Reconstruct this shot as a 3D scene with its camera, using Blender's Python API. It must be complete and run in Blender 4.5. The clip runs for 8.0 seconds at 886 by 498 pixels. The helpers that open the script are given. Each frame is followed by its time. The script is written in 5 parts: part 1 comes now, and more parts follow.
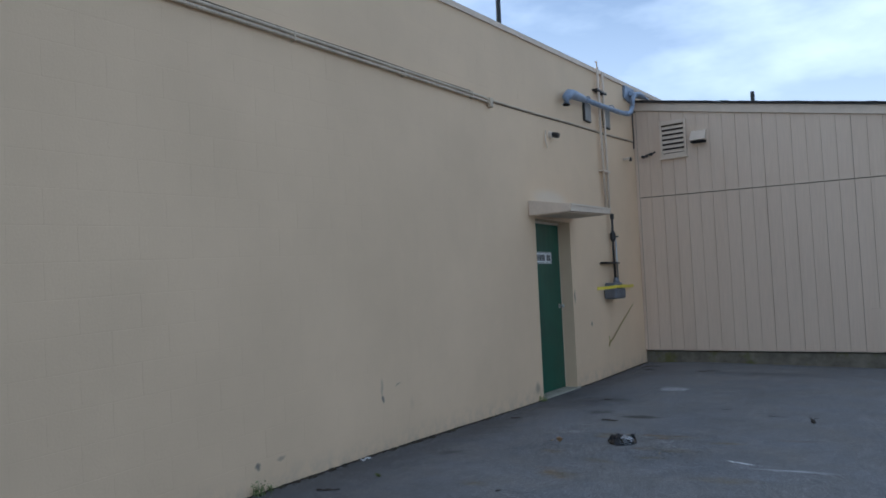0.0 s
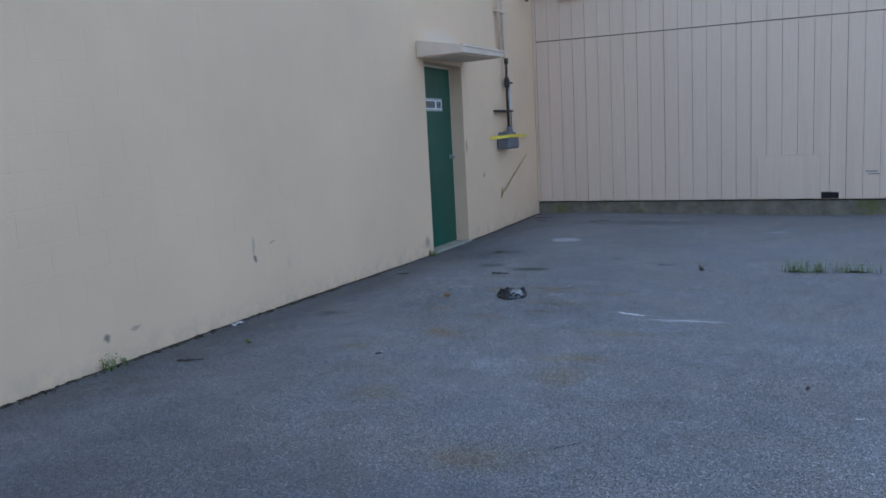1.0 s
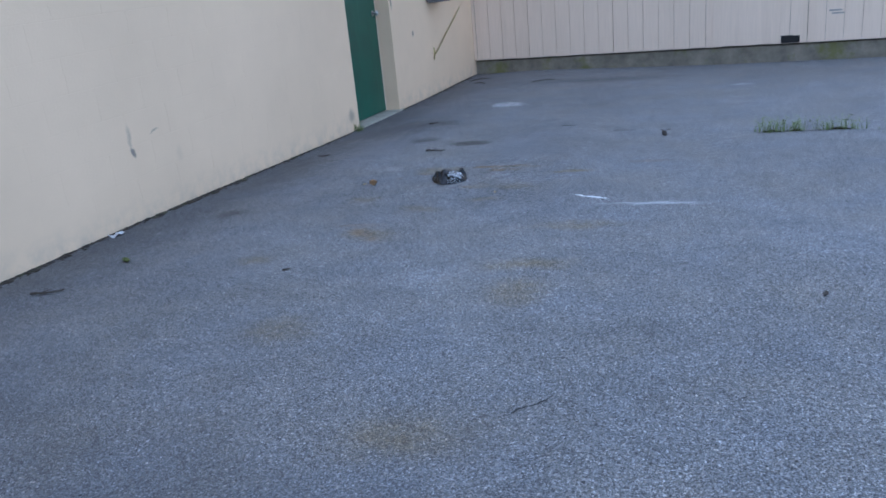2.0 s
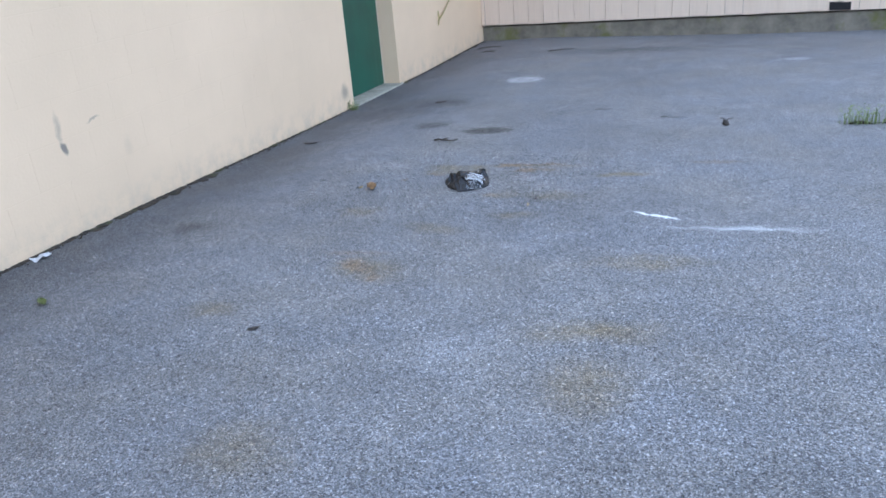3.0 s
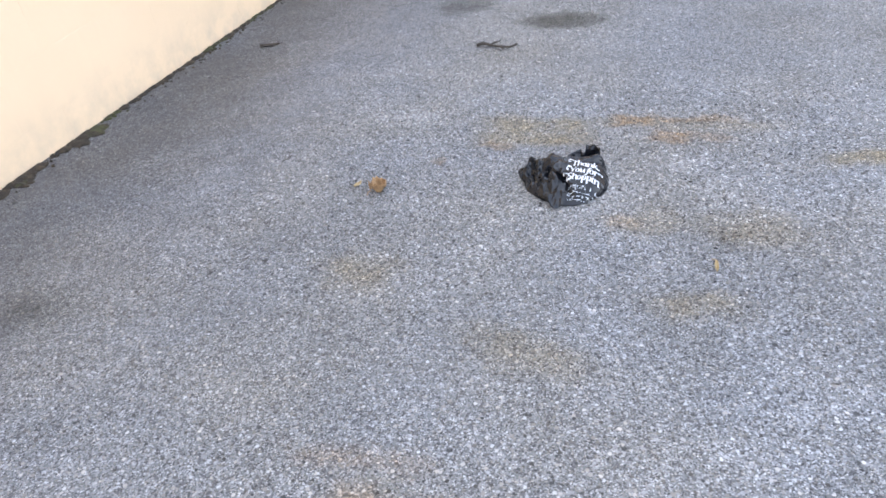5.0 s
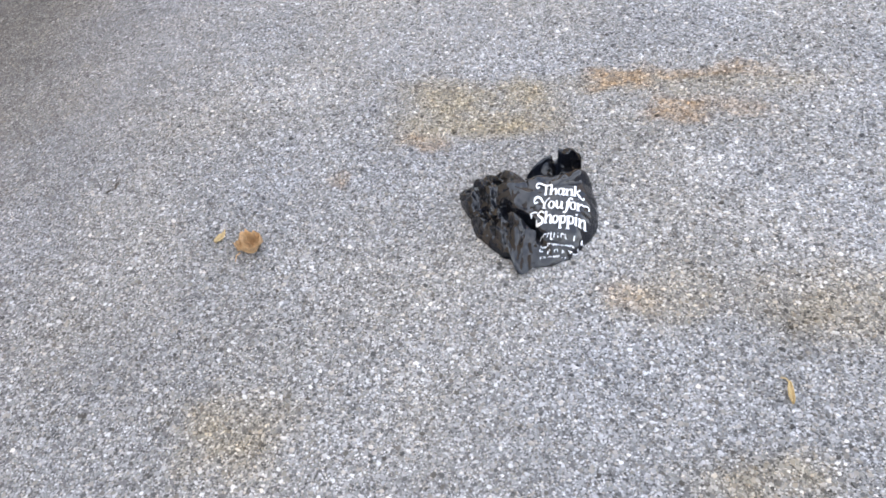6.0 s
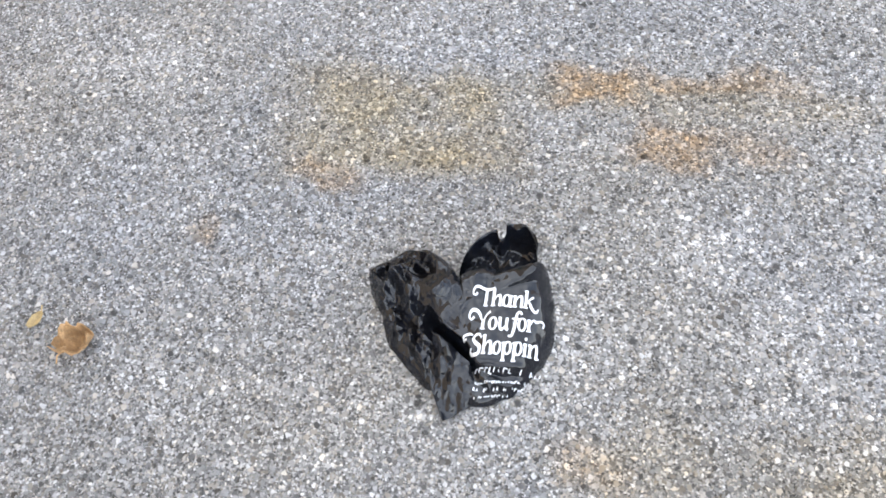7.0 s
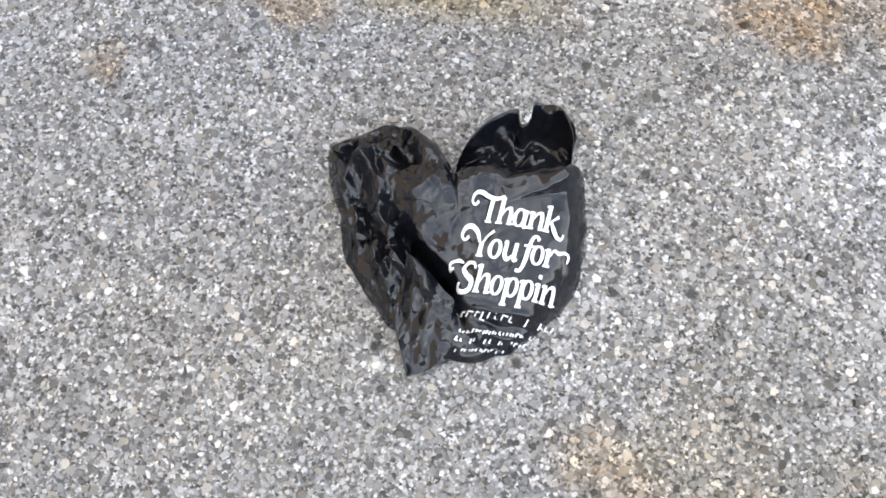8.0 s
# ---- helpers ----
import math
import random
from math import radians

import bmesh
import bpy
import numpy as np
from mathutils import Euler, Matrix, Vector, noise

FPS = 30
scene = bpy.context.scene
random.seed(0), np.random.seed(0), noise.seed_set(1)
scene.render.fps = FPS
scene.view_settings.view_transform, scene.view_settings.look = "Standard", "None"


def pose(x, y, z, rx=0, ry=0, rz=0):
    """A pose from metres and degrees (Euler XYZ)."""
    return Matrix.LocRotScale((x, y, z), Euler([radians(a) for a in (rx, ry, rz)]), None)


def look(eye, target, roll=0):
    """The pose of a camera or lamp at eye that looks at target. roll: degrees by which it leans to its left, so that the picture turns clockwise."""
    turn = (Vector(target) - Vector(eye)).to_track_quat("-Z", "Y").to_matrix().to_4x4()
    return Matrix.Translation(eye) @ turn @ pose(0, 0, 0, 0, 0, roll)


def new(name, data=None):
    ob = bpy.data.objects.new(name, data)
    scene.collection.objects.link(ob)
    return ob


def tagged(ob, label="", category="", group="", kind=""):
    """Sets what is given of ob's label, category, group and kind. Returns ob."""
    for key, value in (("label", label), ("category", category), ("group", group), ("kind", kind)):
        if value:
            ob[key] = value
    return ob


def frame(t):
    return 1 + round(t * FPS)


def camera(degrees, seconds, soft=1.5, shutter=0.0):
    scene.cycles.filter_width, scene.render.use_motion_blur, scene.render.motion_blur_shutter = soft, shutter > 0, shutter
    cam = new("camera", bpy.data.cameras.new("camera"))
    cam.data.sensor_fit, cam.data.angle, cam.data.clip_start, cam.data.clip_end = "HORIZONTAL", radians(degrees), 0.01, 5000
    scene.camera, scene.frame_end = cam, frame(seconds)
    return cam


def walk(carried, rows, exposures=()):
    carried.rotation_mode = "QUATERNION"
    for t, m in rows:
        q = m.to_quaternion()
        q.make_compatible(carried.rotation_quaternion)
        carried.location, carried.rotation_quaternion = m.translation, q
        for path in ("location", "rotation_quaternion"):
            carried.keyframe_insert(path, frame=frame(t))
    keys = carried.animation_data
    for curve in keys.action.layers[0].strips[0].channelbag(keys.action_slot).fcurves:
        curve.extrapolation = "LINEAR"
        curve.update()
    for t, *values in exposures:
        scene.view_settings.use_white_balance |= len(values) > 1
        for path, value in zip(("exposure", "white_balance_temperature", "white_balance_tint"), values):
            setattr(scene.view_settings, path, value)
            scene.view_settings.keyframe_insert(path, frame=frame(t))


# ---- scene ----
cam = camera(58.9, 8.0, 1.65)

PATH = [
    (0, (3.923, 1.132, 1.312), (2.9, 2.847, 1.418), -2.5),
    (0.5, (3.885, 1.322, 1.293), (2.879, 3.05, 1.287), -2.4),
    (1, (3.757, 1.702, 1.243), (2.956, 3.514, 0.97), -3.0),
    (1.5, (3.66, 2.161, 1.182), (3.011, 3.975, 0.647), -4.7),
    (1.7, (3.587, 2.346, 1.193), (2.924, 4.137, 0.599), -5.3),
    (2.8, (3.117, 3.43, 1.188), (2.483, 5.211, 0.536), -5.9),
    (3, (3.005, 3.63, 1.172), (2.366, 5.387, 0.462), -5.0),
    (3.5, (2.777, 4.102, 1.137), (2.112, 5.77, 0.256), -5.1),
    (4, (2.551, 4.604, 1.122), (1.879, 6.19, 0.105), -4.8),
    (4.5, (2.323, 5.102, 1.13), (1.679, 6.661, 0.056), -6.7),
    (5, (2.135, 5.622, 1.103), (1.525, 7.149, -0.035), -7.6),
    (5.2, (2.058, 5.818, 1.075), (1.474, 7.32, -0.111), -8.2),
    (6.3, (1.922, 6.714, 1.018), (1.541, 7.81, -0.611), -14.5),
    (6.5, (1.901, 6.84, 0.992), (1.561, 7.836, -0.708), -15.2),
    (7, (1.872, 7.103, 0.973), (1.622, 7.924, -0.834), -8.6),
    (7.5, (1.859, 7.229, 0.895), (1.663, 7.748, -1.027), -6.7),
    (8, (1.847, 7.255, 0.694), (1.644, 7.743, -1.235), -7.4),
]
EXPOSURES = [(0.0, -0.60, 5250, 6), (0.5, -0.88, 5030, 5), (1.0, -0.08, 4880, 8), (1.5, 0.25, 4750, 10), (3.0, 1.15, 5220, 10), (3.5, 1.29, 5380, 11), (4.0, 1.43, 5530, 11), (4.5, 1.64, 5830, 11), (5.0, 1.68, 6080, 13),
             (6.5, 2.04, 6680, 11), (7.0, 1.97, 6720, 10), (7.5, 1.96, 6850, 10), (8.0, 1.93, 6900, 10)]
walk(cam, [(t, look(eye, target, roll)) for t, eye, target, roll in PATH],
     EXPOSURES)

# ---- world, sun ----
SUN_DIR = Vector((-1.112, 0.345, 1.0)).normalized()
world = bpy.data.worlds.new("sky")
scene.world = world
world.use_nodes = True
wn = world.node_tree
sky = wn.nodes.new("ShaderNodeTexSky")
sky.sky_type = 'NISHITA'
sky.sun_disc = False
sky.sun_elevation = math.asin(SUN_DIR.z)
sky.sun_rotation = math.atan2(SUN_DIR.x, SUN_DIR.y)
sky.air_density = 1.0
sky.dust_density = 1.5
background = wn.nodes["Background"]
background.inputs["Strength"].default_value = 0.15
# thin bright clouds over the whole sky
wc = wn.nodes.new("ShaderNodeTexCoord")
wmap = wn.nodes.new("ShaderNodeMapping")
wmap.inputs["Scale"].default_value = (1.0, 1.0, 2.6)
cloud = wn.nodes.new("ShaderNodeTexNoise")
cloud.inputs["Scale"].default_value = 2.3
cloud.inputs["Detail"].default_value = 6.0
cloud.inputs["Roughness"].default_value = 0.55
cramp = wn.nodes.new("ShaderNodeValToRGB")
cramp.color_ramp.elements[0].position, cramp.color_ramp.elements[1].position = 0.38, 0.68
cramp.color_ramp.elements[0].color = (0.07, 0.07, 0.07, 1)
cramp.color_ramp.elements[1].color = (0.85, 0.85, 0.85, 1)
cmix = wn.nodes.new("ShaderNodeMix")
cmix.data_type = 'RGBA'
wn.links.new(wc.outputs["Generated"], wmap.inputs["Vector"])
wn.links.new(wmap.outputs["Vector"], cloud.inputs["Vector"])
wn.links.new(cloud.outputs["Fac"], cramp.inputs["Fac"])
wsep = wn.nodes.new("ShaderNodeSeparateXYZ")
wn.links.new(wc.outputs["Generated"], wsep.inputs[0])
haze = wn.nodes.new("ShaderNodeMapRange")
haze.inputs["From Min"].default_value, haze.inputs["From Max"].default_value = 0.05, 0.42
haze.inputs["To Min"].default_value, haze.inputs["To Max"].default_value = 0.8, 0.0
wn.links.new(wsep.outputs["Z"], haze.inputs["Value"])
veil = wn.nodes.new("ShaderNodeMath")
veil.operation = 'MAXIMUM'
wn.links.new(cramp.outputs["Color"], veil.inputs[0])
wn.links.new(haze.outputs["Result"], veil.inputs[1])
wn.links.new(veil.outputs[0], cmix.inputs["Factor"])
wn.links.new(sky.outputs["Color"], cmix.inputs[6])
cmix.inputs[7].default_value = (11.5, 12.1, 12.9, 1)
wn.links.new(cmix.outputs[2], background.inputs["Color"])

sun = new("sun", bpy.data.lights.new("sun", 'SUN'))
sun.data.energy = 5.0
sun.data.angle = radians(0.55)
sun.data.color = (1.0, 0.95, 0.86)
sun.matrix_world = look(SUN_DIR * 60, (0, 0, 0))


# ---- material helpers ----
def material(name, rough=0.8, metal=0.0):
    m = bpy.data.materials.new(name)
    m.use_nodes = True
    b = m.node_tree.nodes["Principled BSDF"]
    b.inputs["Roughness"].default_value = rough
    b.inputs["Metallic"].default_value = metal
    return m, m.node_tree, b


def plug(nt, socket, value):
    if isinstance(value, bpy.types.NodeSocket):
        nt.links.new(value, socket)
    elif isinstance(value, (tuple, list)) and len(value) == 3 and socket.type == 'RGBA':
        socket.default_value = (*value, 1)
    elif socket.type == 'RGBA' and isinstance(value, (int, float)):
        socket.default_value = (value, value, value, 1)
    else:
        socket.default_value = value


def position(nt):
    return nt.nodes.new("ShaderNodeNewGeometry").outputs["Position"]


def local(nt):
    return nt.nodes.new("ShaderNodeTexCoord").outputs["Object"]


def grain(nt, vec, scale, detail=3.0, rough=0.55, out="Fac"):
    n = nt.nodes.new("ShaderNodeTexNoise")
    plug(nt, n.inputs["Vector"], vec)
    n.inputs["Scale"].default_value = scale
    n.inputs["Detail"].default_value = detail
    n.inputs["Roughness"].default_value = rough
    return n.outputs[out]


def mapping(nt, vec, loc=(0, 0, 0), rot=(0, 0, 0), scale=(1, 1, 1), kind='POINT'):
    n = nt.nodes.new("ShaderNodeMapping")
    n.vector_type = kind
    plug(nt, n.inputs["Vector"], vec)
    n.inputs["Location"].default_value = loc
    n.inputs["Rotation"].default_value = rot
    n.inputs["Scale"].default_value = scale
    return n.outputs["Vector"]


def ramp(nt, fac, stops):
    n = nt.nodes.new("ShaderNodeValToRGB")
    els = n.color_ramp.elements
    while len(els) < len(stops):
        els.new(0.5)
    for e, (p, c) in zip(els, stops):
        e.position = p
        e.color = (c, c, c, 1) if isinstance(c, (int, float)) else (*c, 1)
    plug(nt, n.inputs["Fac"], fac)
    return n.outputs["Color"]


def mix(nt, fac, a, b, blend='MIX'):
    n = nt.nodes.new("ShaderNodeMix")
    n.data_type = 'RGBA'
    n.blend_type = blend
    plug(nt, n.inputs[0], fac)
    plug(nt, n.inputs[6], a)
    plug(nt, n.inputs[7], b)
    return n.outputs[2]


def calc(nt, op, a, b=0.0):
    n = nt.nodes.new("ShaderNodeMath")
    n.operation = op
    plug(nt, n.inputs[0], a)
    plug(nt, n.inputs[1], b)
    return n.outputs[0]


def vsum(nt, a, b, op='ADD'):
    n = nt.nodes.new("ShaderNodeVectorMath")
    n.operation = op
    plug(nt, n.inputs[0], a)
    plug(nt, n.inputs[1], b)
    return n.outputs[0]


def relief(nt, bsdf, height, strength=0.5, dist=0.002):
    n = nt.nodes.new("ShaderNodeBump")
    n.inputs["Strength"].default_value = strength
    n.inputs["Distance"].default_value = dist
    plug(nt, n.inputs["Height"], height)
    nt.links.new(n.outputs["Normal"], bsdf.inputs["Normal"])


def spot(nt, vec, cx, cy, rx, ry, turn=0.0, hard=0.35, plane="xy"):
    """A soft oval patch round a place: 1 inside, 0 outside."""
    if plane == "xy":
        v = mapping(nt, vec, (cx, cy, 0), (0, 0, radians(turn)), (rx, ry, 50), 'TEXTURE')
    else:
        v = mapping(nt, vec, (0, cx, cy), (radians(turn), 0, 0), (50, rx, ry), 'TEXTURE')
    n = nt.nodes.new("ShaderNodeVectorMath")
    n.operation = 'LENGTH'
    nt.links.new(v, n.inputs[0])
    m = nt.nodes.new("ShaderNodeMapRange")
    m.interpolation_type = 'SMOOTHSTEP'
    nt.links.new(n.outputs["Value"], m.inputs["Value"])
    m.inputs["From Min"].default_value = 1.0
    m.inputs["From Max"].default_value = hard
    return m.outputs["Result"]


def slab(nt, vec, cx, cy, rx, ry, turn=0.0):
    """A patch with straight, slightly soft sides."""
    v = mapping(nt, vec, (cx, cy, 0), (0, 0, radians(turn)), (rx, ry, 50), 'TEXTURE')
    sep = nt.nodes.new("ShaderNodeSeparateXYZ")
    nt.links.new(v, sep.inputs[0])
    far = calc(nt, 'MAXIMUM', calc(nt, 'ABSOLUTE', sep.outputs[0]), calc(nt, 'ABSOLUTE', sep.outputs[1]))
    return ramp(nt, far, [(0.5, 1.0), (1.0, 0.0)])


def total(nt, masks):
    acc = masks[0]
    for k in masks[1:]:
        acc = calc(nt, 'MAXIMUM', acc, k)
    return acc


# ---- materials ----
def asphalt_surface(name, loose=False):
    m, nt, b = material(name, 0.9)
    p = position(nt)
    wob = vsum(nt, p, mapping(nt, grain(nt, p, 9, 3, 0.6, "Color"), (-0.06, -0.06, 0), (0, 0, 0), (0.12, 0.12, 0)))
    # where the binder has worn off, the stone stands out coarse and pale
    wide = vsum(nt, p, mapping(nt, grain(nt, p, 0.9, 4, 0.6, "Color"), (-0.7, -0.7, 0), (0, 0, 0), (1.4, 1.4, 0)))
    # smoother, darker ground along the block wall and at the yard's near end
    dark_ground = total(nt, [calc(nt, 'MULTIPLY', spot(nt, wide, 0.0, 7.0, 1.45, 30, 0, 0.2), 0.55), spot(nt, wide, 1.7, 2.8, 2.3, 2.9, 0, 0.3)])
    coarse = calc(nt, 'SUBTRACT', ramp(nt, grain(nt, p, 1.6, 4, 0.6), [(0.3, 0.72), (0.65, 1.2)]), calc(nt, 'MULTIPLY', dark_ground, 0.22))
    coarse = calc(nt, 'ADD', coarse, calc(nt, 'MULTIPLY', spot(nt, wob, 2.15, 7.35, 0.42, 0.42, 0, 0.1), 0.35))
    if loose:
        pick = nt.nodes.new("ShaderNodeNewGeometry").outputs["Random Per Island"]
        pick2 = calc(nt, 'FRACT', calc(nt, 'MULTIPLY', pick, 37.3))
        gap = 1.0
    else:
        bent = vsum(nt, p, mapping(nt, grain(nt, p, 330, 3, 0.65, "Color"), (-0.0028, -0.0028, 0), (0, 0, 0), (0.0056, 0.0056, 0)))

        def stones(scale):
            n = nt.nodes.new("ShaderNodeTexVoronoi")
            plug(nt, n.inputs["Vector"], bent)
            n.inputs["Scale"].default_value = scale
            sep = nt.nodes.new("ShaderNodeSeparateColor")
            nt.links.new(n.outputs["Color"], sep.inputs[0])
            return n.outputs["Distance"], sep.outputs[0], sep.outputs[1], sep.outputs[2]

        d1, pick, pick2, _ = stones(350)
        gap = ramp(nt, d1, [(0.35, 1.0), (0.75, 0.72)])
        for scale, share in ((205, 0.40), (118, 0.74)):
            d, a, c, e = stones(scale)
            inside = calc(nt, 'MULTIPLY', ramp(nt, e, [(share, 0.0), (share + 0.01, 1.0)]),
                          ramp(nt, calc(nt, 'SUBTRACT', d, calc(nt, 'MULTIPLY', a, 0.16)), [(0.34, 1.0), (0.38, 0.0)]))
            pick = mix(nt, inside, pick, c)
            pick2 = mix(nt, inside, pick2, a)
            gap = mix(nt, inside, gap, 1.0)
    grey = mix(nt, coarse, 0.18, ramp(nt, pick, STONES))
    warm = mix(nt, ramp(nt, pick2, [(0.66, 0.0), (0.9, 1.0)]), grey, (1.06, 0.98, 0.87), 'MULTIPLY')
    col = mix(nt, 1.0, warm, gap, 'MULTIPLY')
    # wide blotches of wear and finer dust
    big = ramp(nt, grain(nt, p, 0.7, 4, 0.6), [(0.3, 0.87), (0.7, 1.10)])
    mid = ramp(nt, grain(nt, p, 4.5, 4, 0.6), [(0.3, 0.88), (0.72, 1.11)])
    fine = ramp(nt, grain(nt, p, 48, 4, 0.75), [(0.3, 0.77), (0.7, 1.23)])
    mid = mix(nt, 1.0, mid, fine, 'MULTIPLY')
    col = mix(nt, 1.0, col, mix(nt, 1.0, big, mid, 'MULTIPLY'), 'MULTIPLY')
    tint = ramp(nt, grain(nt, p, 1.7, 3, 0.6), [(0.35, (0.965, 0.99, 1.05)), (0.70, (1.03, 1.0, 0.96))])
    col = mix(nt, 1.0, col, tint, 'MULTIPLY')
    # open, gritty texture where the yard is most worn
    gritty = calc(nt, 'MULTIPLY', spot(nt, wide, 3.3, 4.7, 2.3, 3.0, 0, 0.3), 0.65)
    col = mix(nt, gritty, col, ramp(nt, grain(nt, p, 105, 2, 0.6), [(0.36, 0.62), (0.64, 1.5)]), 'MULTIPLY')
    col = mix(nt, dark_ground, col, (0.70, 0.695, 0.715), 'MULTIPLY')
    # sparse dark pits
    pit = nt.nodes.new("ShaderNodeTexVoronoi")
    plug(nt, pit.inputs["Vector"], p)
    pit.inputs["Scale"].default_value = 16.0
    rare = nt.nodes.new("ShaderNodeSeparateColor")
    nt.links.new(pit.outputs["Color"], rare.inputs[0])
    hole = calc(nt, 'MULTIPLY', ramp(nt, rare.outputs[0], [(0.72, 0.0), (0.74, 1.0)]), ramp(nt, pit.outputs["Distance"], [(0.06, 1.0), (0.11, 0.0)]))
    col = mix(nt, calc(nt, 'MULTIPLY', hole, 0.85), col, (0.03, 0.03, 0.03))
    # rusty and earthy stains
    def faint(mask, k):
        return calc(nt, 'MULTIPLY', mask, k)

    rust = total(nt, [slab(nt, wob, 1.925, 7.838, 0.075, 0.04, 2), faint(slab(nt, wob, 2.09, 7.868, 0.16, 0.03, 3), 0.7),
                      slab(nt, wob, 2.045, 7.745, 0.07, 0.05, -6), faint(spot(nt, wob, 2.15, 7.76, 0.10, 0.04, -6, 0.3), 0.6),
                      faint(spot(nt, wob, 1.64, 6.31, 0.16, 0.07, -40, 0.2), 0.75), faint(spot(nt, wob, 1.58, 6.45, 0.2, 0.05, 0, 0.2), 0.6), faint(spot(nt, wob, 1.77, 6.20, 0.08, 0.05, -40, 0.2), 0.6),
                      faint(spot(nt, wob, 1.40, 7.53, 0.03, 0.03, 0, 0.3), 0.6), faint(spot(nt, wob, 1.55, 7.655, 0.10, 0.035, -12, 0.3), 0.7),
                      faint(spot(nt, wob, 1.96, 7.29, 0.07, 0.05, 0, 0.2), 0.4), faint(spot(nt, wob, 3.03, 7.94, 0.22, 0.035, 0, 0.3), 0.6)])
    earth = total(nt, [slab(nt, wob, 1.64, 7.75, 0.22, 0.11, 4), spot(nt, wob, 2.58, 7.67, 0.22, 0.07, 5, 0.2), spot(nt, wob, 1.70, 6.28, 0.26, 0.16, -20, 0.1),
                       faint(spot(nt, wob, 2.02, 7.29, 0.16, 0.09, 15, 0.2), 0.6), spot(nt, wob, 2.68, 5.88, 0.34, 0.13, 12, 0.1),
                       faint(spot(nt, wob, 2.70, 5.55, 0.20, 0.28, 0, 0.1), 0.9), faint(spot(nt, wob, 1.87, 5.06, 0.24, 0.2, 0, 0.1), 0.8),
                       faint(spot(nt, wob, 2.80, 6.48, 0.36, 0.11, 8, 0.1), 0.8), faint(spot(nt, wob, 1.36, 6.98, 0.17, 0.10, 0, 0.1), 0.8),
                       faint(spot(nt, wob, 1.82, 6.78, 0.22, 0.10, -15, 0.1), 0.8), faint(spot(nt, wob, 2.16, 6.98, 0.18, 0.08, 0, 0.1), 0.8),
                       faint(spot(nt, wob, 2.25, 7.29, 0.22, 0.12, 0, 0.1), 0.6), faint(spot(nt, wob, 1.27, 5.84, 0.16, 0.08, 0, 0.1), 0.7),
                       faint(spot(nt, wob, 2.62, 4.42, 0.3, 0.2, 20, 0.1), 0.9), faint(spot(nt, wob, 2.03, 7.83, 0.5, 0.06, 3, 0.2), 0.6)])
    broken = ramp(nt, grain(nt, p, 60, 3, 0.7), [(0.36, 0.45), (0.6, 1.0)])
    col = mix(nt, calc(nt, 'MULTIPLY', calc(nt, 'MULTIPLY', rust, broken), 0.85), col, (1.02, 0.73, 0.46), 'MULTIPLY')
    col = mix(nt, calc(nt, 'MULTIPLY', calc(nt, 'MULTIPLY', earth, ramp(nt, grain(nt, p, 14, 4, 0.65), [(0.3, 0.35), (0.62, 1.0)])), 0.95), col, (0.97, 0.82, 0.56), 'MULTIPLY')
    # oil and damp patches, plus a darker band along the block wall
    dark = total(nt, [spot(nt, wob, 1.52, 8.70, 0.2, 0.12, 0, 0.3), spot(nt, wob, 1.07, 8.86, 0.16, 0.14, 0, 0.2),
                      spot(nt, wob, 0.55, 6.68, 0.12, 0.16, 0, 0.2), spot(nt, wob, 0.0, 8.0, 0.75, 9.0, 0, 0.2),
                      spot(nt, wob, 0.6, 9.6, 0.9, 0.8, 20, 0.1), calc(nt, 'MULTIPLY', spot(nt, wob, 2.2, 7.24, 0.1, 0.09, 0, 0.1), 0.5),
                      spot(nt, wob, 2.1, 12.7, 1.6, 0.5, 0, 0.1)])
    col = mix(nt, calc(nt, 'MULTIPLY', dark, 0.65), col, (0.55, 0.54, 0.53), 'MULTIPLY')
    pale = total(nt, [spot(nt, wob, 1.35, 10.77, 0.22, 0.26, 0, 0.5), spot(nt, wob, 1.2, 7.8, 0.17, 0.1, 20, 0.1),
                      calc(nt, 'MULTIPLY', spot(nt, wob, 2.25, 5.72, 0.3, 0.25, 0, 0.1), 0.5), calc(nt, 'MULTIPLY', spot(nt, wob, 2.3, 7.45, 0.3, 0.2, 0, 0.1), 0.5),
                      spot(nt, wob, 2.1, 7.6, 0.16, 0.1, 0, 0.1)])
    col = mix(nt, calc(nt, 'MULTIPLY', pale, 0.6), col, (1.35, 1.36, 1.38), 'MULTIPLY')
    oil = total(nt, [spot(nt, wob, 1.56, 8.72, 0.24, 0.11, 4, 0.5), calc(nt, 'MULTIPLY', spot(nt, wob, 1.10, 8.92, 0.2, 0.16, 0, 0.2), 0.6),
                     calc(nt, 'MULTIPLY', spot(nt, wob, 0.95, 9.75, 0.3, 0.2, 0, 0.2), 0.6), calc(nt, 'MULTIPLY', spot(nt, wob, 0.62, 6.72, 0.14, 0.12, 0, 0.2), 0.4)])
    col = mix(nt, calc(nt, 'MULTIPLY', oil, 0.85), col, (0.50, 0.50, 0.45), 'MULTIPLY')
    chalk = total(nt, [spot(nt, wob, 1.35, 10.77, 0.2, 0.2, 0, 0.6), calc(nt, 'MULTIPLY', spot(nt, wob, 3.72, 11.5, 0.16, 0.14, 0, 0.4), 0.6)])
    col = mix(nt, calc(nt, 'MULTIPLY', calc(nt, 'MULTIPLY', chalk, 0.6), ramp(nt, grain(nt, p, 18, 4, 0.65), [(0.35, 0.3), (0.6, 1.0)])), col, (0.45, 0.45, 0.46))
